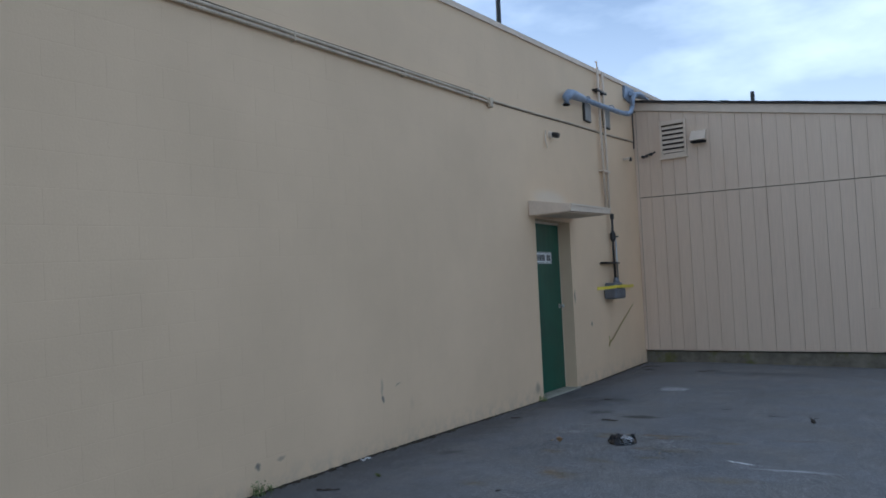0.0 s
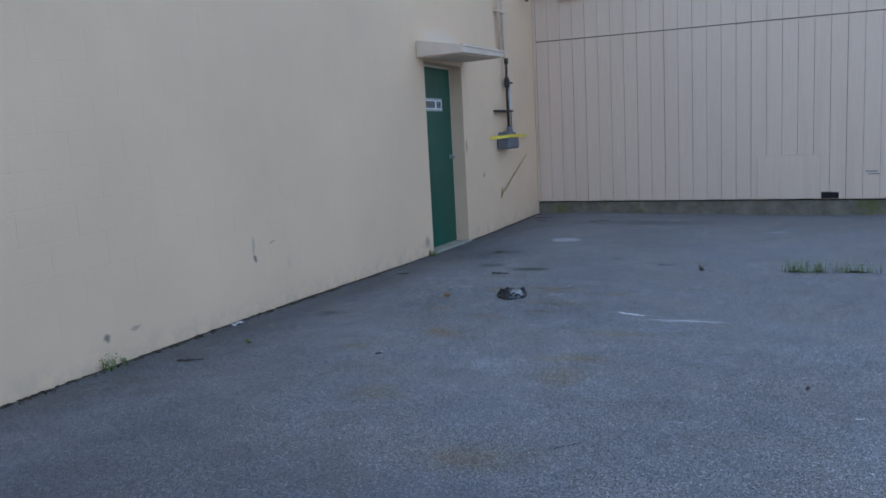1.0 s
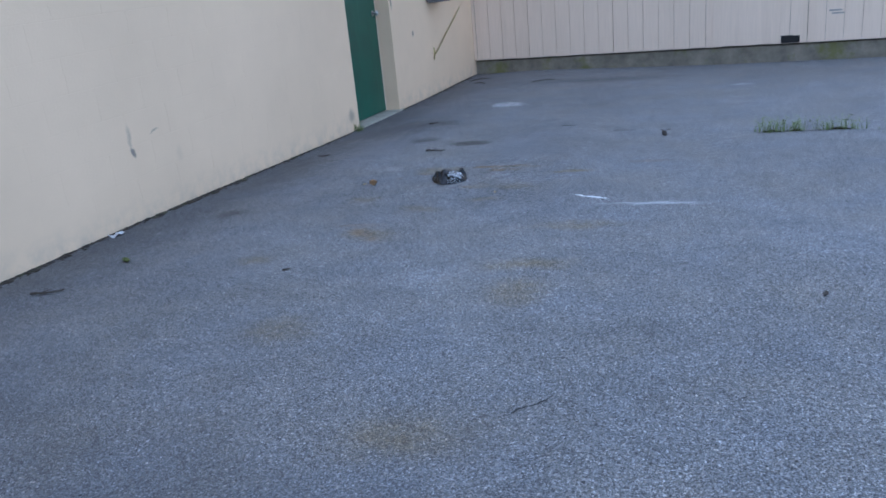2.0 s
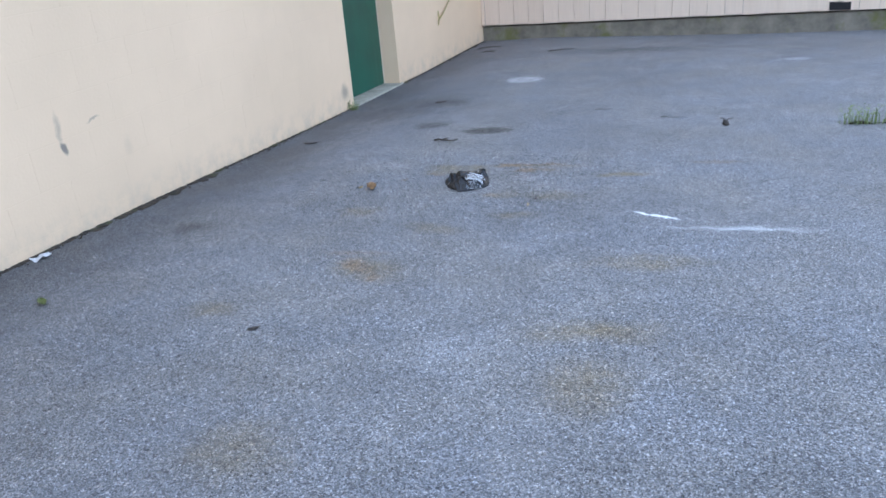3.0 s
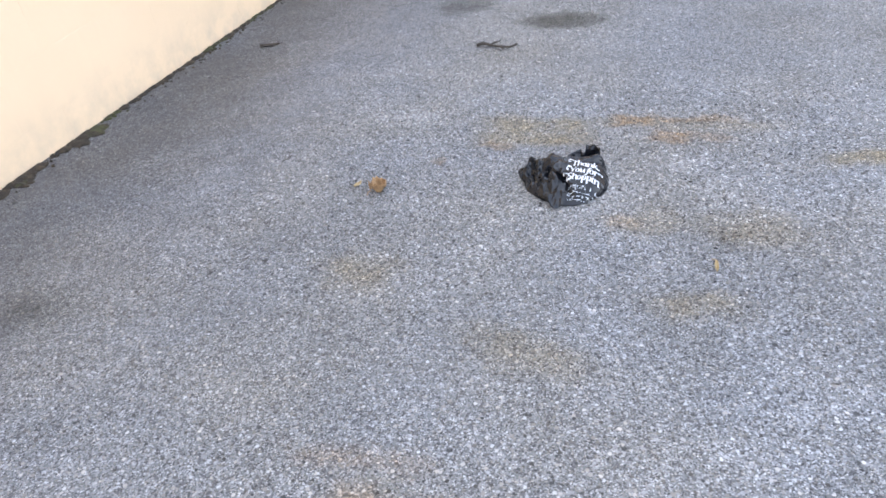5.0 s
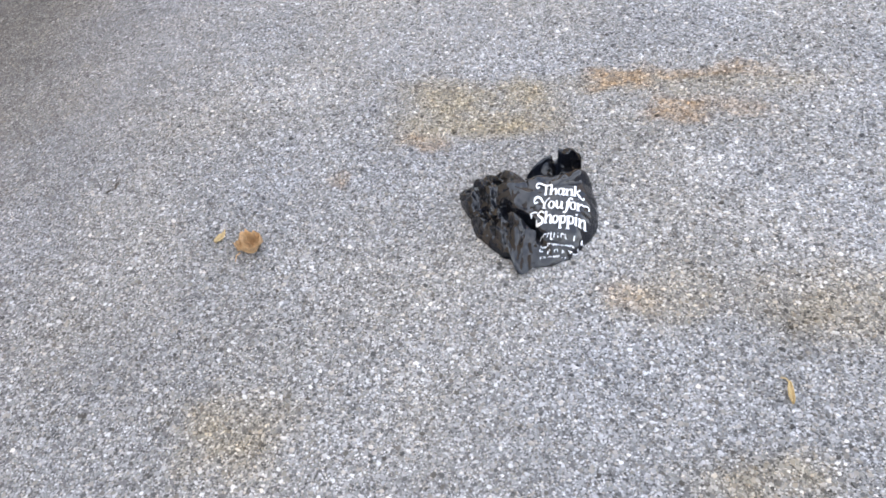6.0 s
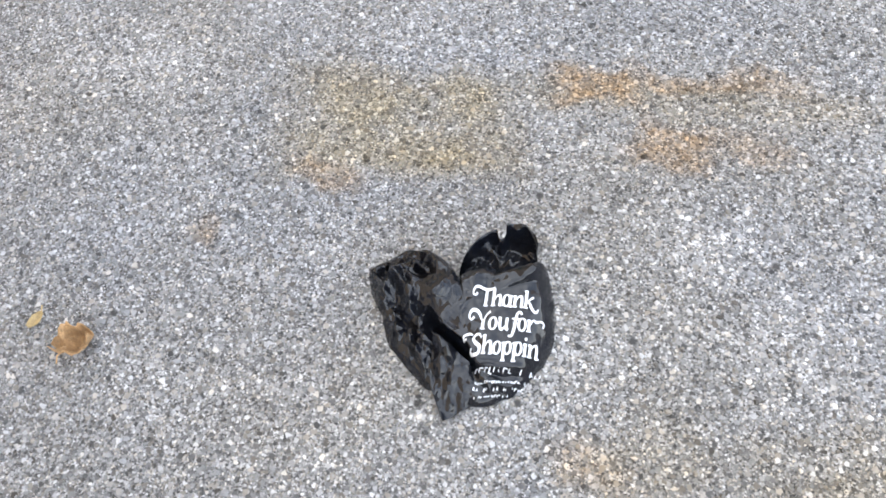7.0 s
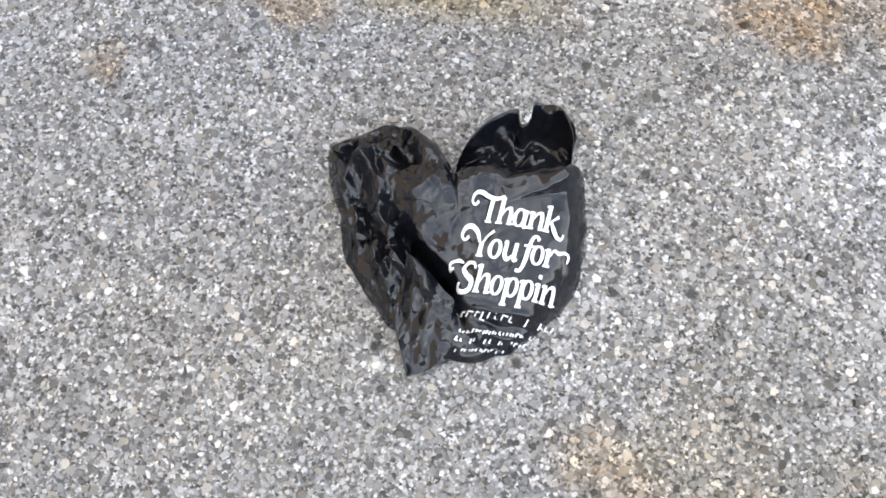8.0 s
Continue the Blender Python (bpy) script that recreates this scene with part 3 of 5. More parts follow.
def build_block_wall():
    t = 0.25
    wall = base("wall_west", "cream painted concrete block wall with scuffs near the ground", "wall", kind="structure")
    bm = bmesh.new()
    cuts = [-14.0, 0.0, DOOR_Y0, DOOR_Y1, CORNER + 8.0]
    for a, c in zip(cuts, cuts[1:]):
        z0 = DOOR_H if (a, c) == (DOOR_Y0, DOOR_Y1) else -0.3
        hull6(bm, [(-t, a, z0), (0, a, z0), (0, c, z0), (-t, c, z0)],
              [(-t, a, wall_top(a)), (0, a, wall_top(a)), (0, c, wall_top(c)), (-t, c, wall_top(c))])
    part("block_wall", bm, M_BLOCK, wall)
    # metal edge along the roofline
    bm = bmesh.new()
    for a, c in ((-14.0, 0.0), (0.0, CORNER + 8.0)):
        za, zc = wall_top(a), wall_top(c)
        hull6(bm, [(-t - 0.02, a, za + 0.002), (0.022, a, za - 0.034), (0.022, c, zc - 0.034), (-t - 0.02, c, zc + 0.002)],
              [(-t - 0.02, a, za + 0.045), (0.022, a, za + 0.03), (0.022, c, zc + 0.03), (-t - 0.02, c, zc + 0.045)])
    part("roof_edge", bm, M_TRIM, wall, "pale metal roof edging")
    roof = base("roof_west", "flat felt roof of the block building", "roof", kind="structure")
    bm = hull6(bmesh.new(), [(-14, -14, 3.3), (-t - 0.03, -14, 3.3), (-t - 0.03, CORNER + 8, 3.9), (-14, CORNER + 8, 3.9)],
               [(-14, -14, 3.55), (-t - 0.03, -14, 3.55), (-t - 0.03, CORNER + 8, 4.2), (-14, CORNER + 8, 4.2)])
    part("roof_deck", bm, M_ROOF, roof)
    part("back_room", boxed(-14, -1.6, -14, CORNER + 8, -0.3, 3.3), M_BLOCK, roof)
    # strip of soil and moss in the joint along the wall's foot
    bm = bmesh.new()
    rnd = random.Random(4)
    y = 0.0
    while y < CORNER - 0.05:
        if not DOOR_Y0 - 0.03 < y < DOOR_Y1 + 0.03:
            w = rnd.choice((0.7, 1.0, 1.0, 1.35)) * rnd.uniform(0.020, 0.034) * (1.5 if 6.6 < y < 7.7 else 0.55 + 0.75 * abs(noise.noise(Vector((y * 1.3, 2.0, 0.5)))))
            l = rnd.uniform(0.02, 0.07)
            h = rnd.uniform(0.003, 0.012)
            r = bmesh.ops.create_icosphere(bm, subdivisions=1, radius=1.0)
            for v in r["verts"]:
                v.co = Vector((0.004 + w * (v.co.x * 0.9 + 0.6) + rnd.uniform(-.002, .002), y + v.co.y * l * 0.7, v.co.z * h + ground_z(0.02, y)))
            y += l * rnd.choice((0.6, 0.8, 0.8, 1.0, 1.3))
            for _ in range(3):
                if rnd.random() < 0.7:
                    q = rnd.uniform(0.002, 0.007)
                    r = bmesh.ops.create_icosphere(bm, subdivisions=1, radius=q)
                    bmesh.ops.translate(bm, verts=r["verts"], vec=(rnd.uniform(0.01, 0.075), y + rnd.uniform(-0.05, 0.05), q * 0.3 + ground_z(0.04, y)))
        else:
            y += 0.05
    soil = mesh_object("joint_soil", bm, M_SOIL)
    tagged(soil, "dark damp soil and moss along the wall foot", "soil", kind="stuff")


build_block_wall()


def build_door():
    d = base("door_1", "closed dark green metal door in a deep recess", "door", kind="structure")
    x = -0.165
    part("door_leaf", boxed(x - 0.045, x, DOOR_Y0 + 0.03, DOOR_Y1 - 0.012, -0.036, DOOR_H - 0.03, bevel=0.003), M_DOOR, d)
    frame_bm = bmesh.new()
    box(frame_bm, x - 0.06, x + 0.012, DOOR_Y0, DOOR_Y0 + 0.028, -0.04, DOOR_H - 0.002)
    box(frame_bm, x - 0.06, x + 0.004, DOOR_Y1 - 0.010, DOOR_Y1 - 0.001, -0.04, DOOR_H - 0.002)
    box(frame_bm, x - 0.06, x + 0.012, DOOR_Y0 + 0.03, DOOR_Y1 - 0.012, DOOR_H - 0.028, DOOR_H - 0.002)
    part("door_frame", frame_bm, M_TRIM, d)
    part("threshold", boxed(-0.24, 0.03, DOOR_Y0 - 0.02, DOOR_Y1 + 0.05, -0.15, -0.042, bevel=0.006), M_SILL, d, "worn concrete sill")
    h = part("door_handle", piped([(x, DOOR_Y1 - 0.09, 1.04), (x + 0.03, DOOR_Y1 - 0.09, 1.04), (x + 0.04, DOOR_Y1 - 0.09, 1.04), (x + 0.06, DOOR_Y1 - 0.09, 1.04), (x + 0.066, DOOR_Y1 - 0.09, 1.04)],
             [0.012, 0.012, 0.026, 0.026, 0.016], 14), M_METAL, d, "round steel knob", smooth=True)
    part("rose", piped([(x, DOOR_Y1 - 0.09, 1.04), (x + 0.005, DOOR_Y1 - 0.09, 1.04)], 0.032, 16), M_METAL, h)
    for z in (0.25, 1.1, 1.9):
        part("hinge", piped([(x + 0.006, DOOR_Y0 + 0.034, z - 0.05), (x + 0.006, DOOR_Y0 + 0.034, z + 0.05)], 0.008), M_METAL, d)
    s = base("door_sign", "white plate with dark lettering on the green door", "sign")
    part("plate", boxed(x + 0.001, x + 0.006, 10.12, 10.765, 1.605, 1.755, bevel=0.001), M_WHITE, s)
    rim = bmesh.new()
    for a in ((10.128, 10.757, 1.742, 1.748), (10.128, 10.757, 1.612, 1.618), (10.128, 10.134, 1.618, 1.742), (10.751, 10.757, 1.618, 1.742)):
        box(rim, x + 0.0062, x + 0.0075, *a)
    part("border", rim, M_INK, s)
    for a, c in ((10.17, 10.19), (10.27, 10.31), (10.325, 10.36), (10.375, 10.42), (10.435, 10.475), (10.49, 10.535), (10.60, 10.645), (10.66, 10.70), (10.712, 10.722)):
        part("lettering_bar", boxed(x + 0.0062, x + 0.0075, a, c, 1.64, 1.72), M_INK, s)


build_door()


def build_awning():
    a = base("door_awning", "cream painted sloping canopy slab over the green door", "awning")
    y0, y1 = 9.75, 11.14
    bm = hull6(bmesh.new(), [(0.002, y0, 2.166), (0.545, y0, 2.176), (0.545, y1, 2.225), (0.002, y1, 2.212)],
               [(0.002, y0, 2.352), (0.545, y0, 2.262), (0.545, y1, 2.296), (0.002, y1, 2.40)])
    bmesh.ops.bevel(bm, geom=bm.edges[:], offset=0.006, segments=2, affect='EDGES')
    part("canopy", bm, M_TRIM, a)
    part("soffit_board", hull6(bmesh.new(), [(0.05, y0 + 0.06, 2.158), (0.49, y0 + 0.06, 2.166), (0.49, y1 - 0.06, 2.212), (0.05, y1 - 0.06, 2.202)],
         [(0.05, y0 + 0.06, 2.18), (0.49, y0 + 0.06, 2.19), (0.49, y1 - 0.06, 2.235), (0.05, y1 - 0.06, 2.225)]), M_TRIM, a)
    part("drip_edge", hull6(bmesh.new(), [(0.546, y0 - 0.005, 2.245), (0.556, y0 - 0.005, 2.245), (0.556, y1 + 0.005, 2.282), (0.546, y1 + 0.005, 2.282)],
         [(0.53, y0 - 0.005, 2.272), (0.556, y0 - 0.005, 2.270), (0.556, y1 + 0.005, 2.304), (0.53, y1 + 0.005, 2.306)]), M_TRIM, a)


build_awning()


def ledge_z(y):
    return 3.266 + 0.033 * (y - 4.6) if y < 8.78 else 3.404 + 0.0522 * (y - 8.78)


def build_wall_pipes():
    c = base("wall_conduit", "pair of cream painted conduits along the block wall", "conduit")
    for k, dz in enumerate((0.0, -0.036)):
        ys = [0.0, 2.0, 4.0, 6.0, 8.0, 8.70]
        pts = [(0.028, y, ledge_z(y) + dz) for y in ys] + [(0.028, 8.79, ledge_z(8.79) + dz - 0.012), (0.024, 8.83, ledge_z(8.83) + dz - 0.07)][: 2 - k]
        part("conduit", piped(pts, 0.0145), M_CONDUIT, c, smooth=True)
    part("top_cable", piped([(0.012, y, ledge_z(y) + 0.026 + 0.003 * math.sin(y * 3.1)) for y in [0.4 * i for i in range(22)]], 0.006, 5), M_DIRTY, c, "dirty brown cable")
    for y in (2.6, 4.1, 5.6, 7.1, 8.4):
        part("strap", boxed(0.001, 0.044, y - 0.01, y + 0.01, ledge_z(y) - 0.058, ledge_z(y) + 0.02, bevel=0.003), M_CONDUIT, c)
    part("elbow", boxed(0.001, 0.055, 8.78, 8.85, ledge_z(8.8) - 0.09, ledge_z(8.8) + 0.015, bevel=0.008), M_CONDUIT, c)
    w = base("wall_cable", "thin painted cable with a dirty brown one below it", "cable")
    pts = [(0.010, y, ledge_z(y) - 0.003 * math.sin(y * 2.1)) for y in [8.86 + 0.33 * i for i in range(17)] if y < CORNER - 0.03]
    part("cable", piped(pts, 0.010, 6), M_CONDUIT, w)
    part("second_cable", piped([(0.006, y, z - 0.018) for _, y, z in pts], 0.0065, 5), M_DIRTY, w, "dirty brown cable")

    s = base("service_pipes", "two cream painted service pipes standing against the block wall", "pipe")
    part("pipe", piped([(0.05, 12.36, 4.56), (0.05, 12.37, 3.6), (0.05, 12.44, 2.42)], 0.02), M_TRIM, s, smooth=True)
    part("pipe", piped([(0.05, 12.58, 4.53), (0.05, 12.57, 3.6), (0.05, 12.58, 2.36)], 0.019), M_TRIM, s, smooth=True)
    part("pipe_hook", piped([(0.05, 12.36, 4.56), (0.06, 12.33, 4.61), (0.08, 12.26, 4.62), (0.10, 12.16, 4.58)], 0.01), M_TRIM, s, smooth=True)
    for z in (4.20,):
        part("clamp", boxed(0.002, 0.08, 12.24, 12.66, z - 0.014, z + 0.014, bevel=0.004), M_BLACK, s, "dark iron clamp")
    part("clamp", boxed(0.002, 0.08, 12.34, 12.64, 2.98, 3.01, bevel=0.004), M_TRIM, s)

    g = base("meter_pipe", "black pipe with valve leading down into a grey meter box", "pipe")
    part("pipe", piped([(0.07, 12.62, 2.34), (0.07, 12.60, 1.9), (0.08, 12.60, 1.34)], 0.018), M_BLACK, g, smooth=True)
    part("riser", piped([(0.07, 12.72, 2.0), (0.08, 12.72, 1.34)], 0.016), M_METAL, g, smooth=True)
    v = part("valve", piped([(0.07, 12.61, 2.10), (0.07, 12.61, 2.06), (0.07, 12.61, 1.98), (0.07, 12.61, 1.94)], [0.022, 0.042, 0.042, 0.022], 12), M_BLACK, g)
    part("valve_handle", piped([(0.07, 12.60, 2.02), (0.09, 12.78, 2.02)], 0.014), M_BLACK, v)
    part("collar", piped([(0.07, 12.62, 2.36), (0.07, 12.62, 2.28)], 0.03, 12), M_BLACK, g)
    part("bracket", boxed(0.002, 0.10, 12.18, 12.78, 1.605, 1.63, bevel=0.004), M_BLACK, g)

    b = base("meter_box", "dark grey utility meter box strapped with yellow tape", "meter")
    part("body", boxed(0.004, 0.20, 12.26, 12.70, 1.08, 1.24, bevel=0.03), M_GREYBOX, b, smooth=False)
    part("cover", boxed(0.004, 0.17, 12.30, 12.66, 1.242, 1.32, bevel=0.025), M_GREYBOX, b)
    part("neck", piped([(0.09, 12.60, 1.32), (0.09, 12.60, 1.40)], [0.05, 0.035], 12), M_GREYBOX, b)
    tp = base("barrier_tape", "yellow tape stretched round the grey meter box", "tape")
    part("tape_band", ribbon([(0.01, 11.98, 1.245), (0.12, 12.10, 1.25), (0.205, 12.24, 1.262), (0.21, 12.5, 1.262), (0.205, 12.74, 1.262), (0.14, 13.1, 1.258), (0.03, 13.62, 1.262)], 0.042, (0, 0, 1)), M_TAPE, tp)
    st = base("loose_strap", "faded yellow strap hanging aslant on the wall", "strap")
    part("strap", ribbon([(0.006, 13.62, 0.97), (0.02, 13.3, 0.84), (0.012, 12.9, 0.66), (0.02, 12.55, 0.50), (0.008, 12.40, 0.44)], 0.02, (0.1, -0.4, 1)), M_YELLOWED, st)
    part("strap_end", ribbon([(0.006, 12.40, 0.53), (0.015, 12.39, 0.45), (0.006, 12.385, 0.38)], 0.035, (0, 1, 0)), M_YELLOWED, st)

    k = base("wall_sensor", "small round wall light socket with a loose wire", "wall light")
    bm = bmesh.new()
    bmesh.ops.create_cone(bm, cap_ends=True, segments=16, radius1=0.055, radius2=0.045, depth=0.03)
    bmesh.ops.rotate(bm, verts=bm.verts, matrix=Matrix.Rotation(radians(90), 3, 'Y'))
    bmesh.ops.translate(bm, verts=bm.verts, vec=(0.018, 10.52, 3.26))
    part("backplate", bm, M_TRIM, k)
    part("socket", piped([(0.03, 10.55, 3.27), (0.10, 10.55, 3.25), (0.12, 10.55, 3.245)], [0.032, 0.036, 0.028], 12), M_BLACK, k)
    part("wire", piped([(0.02, 10.36, 3.30), (0.02, 10.33, 3.22), (0.02, 10.34, 3.14), (0.02, 10.39, 3.08)], 0.008, 6), M_TRIM, k)
    cc = base("corner_cable", "thin black cable hanging in the wall corner", "cable")
    part("cable", piped([(0.022, 14.10, 4.24), (0.020, 14.11, 4.0), (0.024, 14.12, 3.75), (0.020, 14.10, 3.56)], 0.010, 6), M_CABLE, cc)
    h = base("wall_bracket", "small rusty bracket on the wall near the corner", "bracket")
    part("hook", piped([(0.0, 13.55, 3.32), (0.08, 13.57, 3.32), (0.10, 13.60, 3.30)], 0.022, 8), M_TRIM, h)
    part("hook_tip", boxed(0.085, 0.12, 13.57, 13.64, 3.28, 3.34, bevel=0.008), M_BLACK, h)


build_wall_pipes()


def build_downspout():
    d = base("roof_drain", "bluish galvanised drain pipe running along the wall from the corner", "downspout")
    x = 0.13
    part("outlet", piped([(x, 10.84, 3.70), (x, 10.86, 3.80), (x, 10.96, 3.865), (x, 11.1, 3.885), (x, 11.5, 3.90)], [0.052, 0.060, 0.066, 0.066, 0.048], 14), M_GALV, d, smooth=True)
    part("outlet_mouth", piped([(x, 10.84, 3.702), (x, 10.839, 3.692)], 0.047, 14), M_DARK, d)
    part("pipe", piped([(x, 11.48, 3.90), (x, 12.2, 3.935), (x, 13.1, 3.99), (x + 0.02, 13.32, 4.005)], 0.037, 12), M_GALV, d, smooth=True)
    part("elbow", piped([(x + 0.02, 13.30, 4.004), (x + 0.04, 13.44, 4.02), (x + 0.05, 13.53, 4.07), (x + 0.06, 13.56, 4.15)], 0.040, 12), M_GALV, d, smooth=True)
    part("upper_pipe", piped([(x + 0.06, 13.56, 4.14), (x + 0.07, 13.62, 4.31), (x + 0.09, 13.68, 4.38), (x + 0.12, 13.80, 4.40), (x + 0.14, 13.95, 4.38)], 0.036, 12), M_GALV, d, smooth=True)
    for y in (11.9, 12.95):
        part("hanger", piped([(x, y, 3.92 + 0.06 * (y - 11.9) - 0.04), (x - 0.06, y, 4.02 + 0.06 * (y - 11.9)), (0.0, y, 4.02 + 0.06 * (y - 11.9))], 0.009, 6), M_GALV, d)
    f = base("corner_flashing", "bluish metal flashing where the two roofs meet", "flashing")
    part("sheet", hull6(bmesh.new(), [(0.003, 13.70, 4.36), (0.03, 13.70, 4.36), (0.03, 14.19, 4.30), (0.003, 14.19, 4.30)],
         [(0.003, 13.70, 4.56), (0.05, 13.70, 4.56), (0.05, 14.19, 4.585), (0.003, 14.19, 4.585)]), M_GALV, f)
    part("sheet_top", hull6(bmesh.new(), [(0.05, 13.90, 4.43), (0.30, 14.0, 4.36), (0.30, 14.16, 4.36), (0.05, 14.18, 4.43)],
         [(0.05, 13.90, 4.50), (0.30, 14.0, 4.378), (0.30, 14.16, 4.378), (0.05, 14.18, 4.52)]), M_GALV, f)
    for y, z0, z1 in ((11.78, 3.66, 3.93), (12.62, 3.69, 4.0)):
        j = base("junction_box", "weathered grey junction box on the block wall", "junction box", group="boxes under the drain pipe")
        part("case", boxed(0.002, 0.035, y, y + 0.26, z0, z1, bevel=0.006), M_BLACK, j)
        part("cover", boxed(0.0355, 0.041, y + 0.015, y + 0.245, z0 + 0.015, z1 - 0.015, bevel=0.002), M_DRAB, j)
        part("conduit_stub", piped([(0.02, y + 0.13, z1), (0.022, y + 0.13, z1 + 0.05)], 0.012), M_DRAB, j)
    p = base("roof_pole", "thin dark pole standing on the flat roof", "pole")
    part("pole", piped([(-1.0, 11.24, 4.0), (-1.0, 11.26, 6.6)], 0.036, 10), M_BLACK, p)
    part("pole_foot", boxed(-1.1, -0.9, 11.14, 11.34, 3.78, 4.02, bevel=0.01), M_BLACK, p)


build_downspout()

# ---- the timber building; its own axes: u along the wall, v behind it ----
BW = pose(0, CORNER, 0, 0, 0, -math.degrees(math.atan(0.1)))
U_END = 10.5


def fascia_top(u):
    return 4.39 - 0.185 * u


def band_z(u):
    return 2.737 - 0.0187 * u


def build_timber_wall():
    w = base("wall_north", "cream grooved plywood siding wall on a mossy concrete base", "wall", BW, kind="structure")
    # seen through the board gaps, its dark colour stands in for groove shade
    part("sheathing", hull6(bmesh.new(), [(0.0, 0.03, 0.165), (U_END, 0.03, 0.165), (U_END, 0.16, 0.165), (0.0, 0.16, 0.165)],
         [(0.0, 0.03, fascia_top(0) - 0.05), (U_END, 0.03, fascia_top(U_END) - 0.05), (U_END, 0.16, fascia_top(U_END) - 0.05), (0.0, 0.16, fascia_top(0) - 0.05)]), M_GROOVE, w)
    part("foundation", boxed(0.0, U_END, 0.04, 0.16, -0.2, 0.150, bevel=0.003), M_MOSS, w, "mossy concrete base")
    # fascia, shingle edge and the drip band between the two rows of sheets
    part("fascia", hull6(bmesh.new(), [(0.02, -0.03, fascia_top(0) - 0.165), (U_END, -0.03, fascia_top(U_END) - 0.165), (U_END, 0.028, fascia_top(U_END) - 0.165), (0.02, 0.028, fascia_top(0) - 0.165)],
         [(0.02, -0.03, fascia_top(0) - 0.03), (U_END, -0.03, fascia_top(U_END) - 0.03), (U_END, 0.028, fascia_top(U_END) - 0.03), (0.02, 0.028, fascia_top(0) - 0.03)]), M_TRIM, w, "cream fascia board")
    # drip band coloured dark to paint the shadow line between the sheets
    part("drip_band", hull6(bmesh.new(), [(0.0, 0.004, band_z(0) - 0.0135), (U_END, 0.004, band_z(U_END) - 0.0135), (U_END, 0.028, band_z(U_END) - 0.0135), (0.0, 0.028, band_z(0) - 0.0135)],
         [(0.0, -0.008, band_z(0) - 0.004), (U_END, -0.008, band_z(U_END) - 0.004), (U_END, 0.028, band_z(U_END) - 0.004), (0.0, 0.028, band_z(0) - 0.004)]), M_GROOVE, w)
    part("patch_panel", boxed(3.392, 4.205, -0.010, -0.0025, 0.178, 0.79, bevel=0.002), M_SIDING, w, "plain plywood patch over the siding")
    part("corner_board", boxed(0.004, 0.05, -0.016, 0.0, 0.18, 4.18, bevel=0.003), M_SIDING, w)
    return w


WALL_NORTH = build_timber_wall()


def build_timber_roof():
    r = base("roof_north", "dark shingle roof of the timber building", "roof", BW, kind="structure")
    bm = hull6(bmesh.new(), [(-0.4, -0.06, fascia_top(-0.4) - 0.028), (U_END, -0.06, fascia_top(U_END) - 0.028), (U_END, 8, fascia_top(U_END) - 0.028), (-0.4, 8, fascia_top(-0.4) - 0.028)],
               [(-0.4, -0.06, fascia_top(-0.4) - 0.006), (U_END, -0.06, fascia_top(U_END) - 0.006), (U_END, 8, fascia_top(U_END) - 0.006), (-0.4, 8, fascia_top(-0.4) - 0.006)])
    part("roof_deck", bm, M_SHINGLE, r)
    # ragged shingle tabs along the edge
    rnd = random.Random(8)
    me = None
    u = 0.03
    while u < 7.6:
        l = rnd.uniform(0.13, 0.17)
        if me is None:
            bm = boxed(0, 0.15, -0.085, 0.22, -0.005, 0.006)
            ob = part("shingle", bm, M_SHINGLE, r)
            me = ob.data
        else:
            ob = new("shingle", me)
            ob.parent = r
        ob.matrix_local = pose(u, rnd.uniform(-0.012, 0.006), fascia_top(u) + rnd.uniform(0.0, 0.006), 0, math.degrees(math.atan(0.185)) + rnd.uniform(-1.5, 0.8), 0)
        u += l
    part("inner_block", boxed(0.3, U_END - 0.2, 0.2, 7.8, -0.2, 2.2), M_SHINGLE, r)
    p = base("roof_vent_pipe", "short dark vent pipe above the shingle roof", "vent pipe", BW)
    part("pipe", piped([(1.88, 0.35, 3.95), (1.88, 0.35, 4.27)], 0.032, 10), M_BLACK, p)
    part("collar", piped([(1.88, 0.35, 4.0), (1.88, 0.35, 4.06)], [0.08, 0.04], 10), M_BLACK, p)


build_timber_roof()


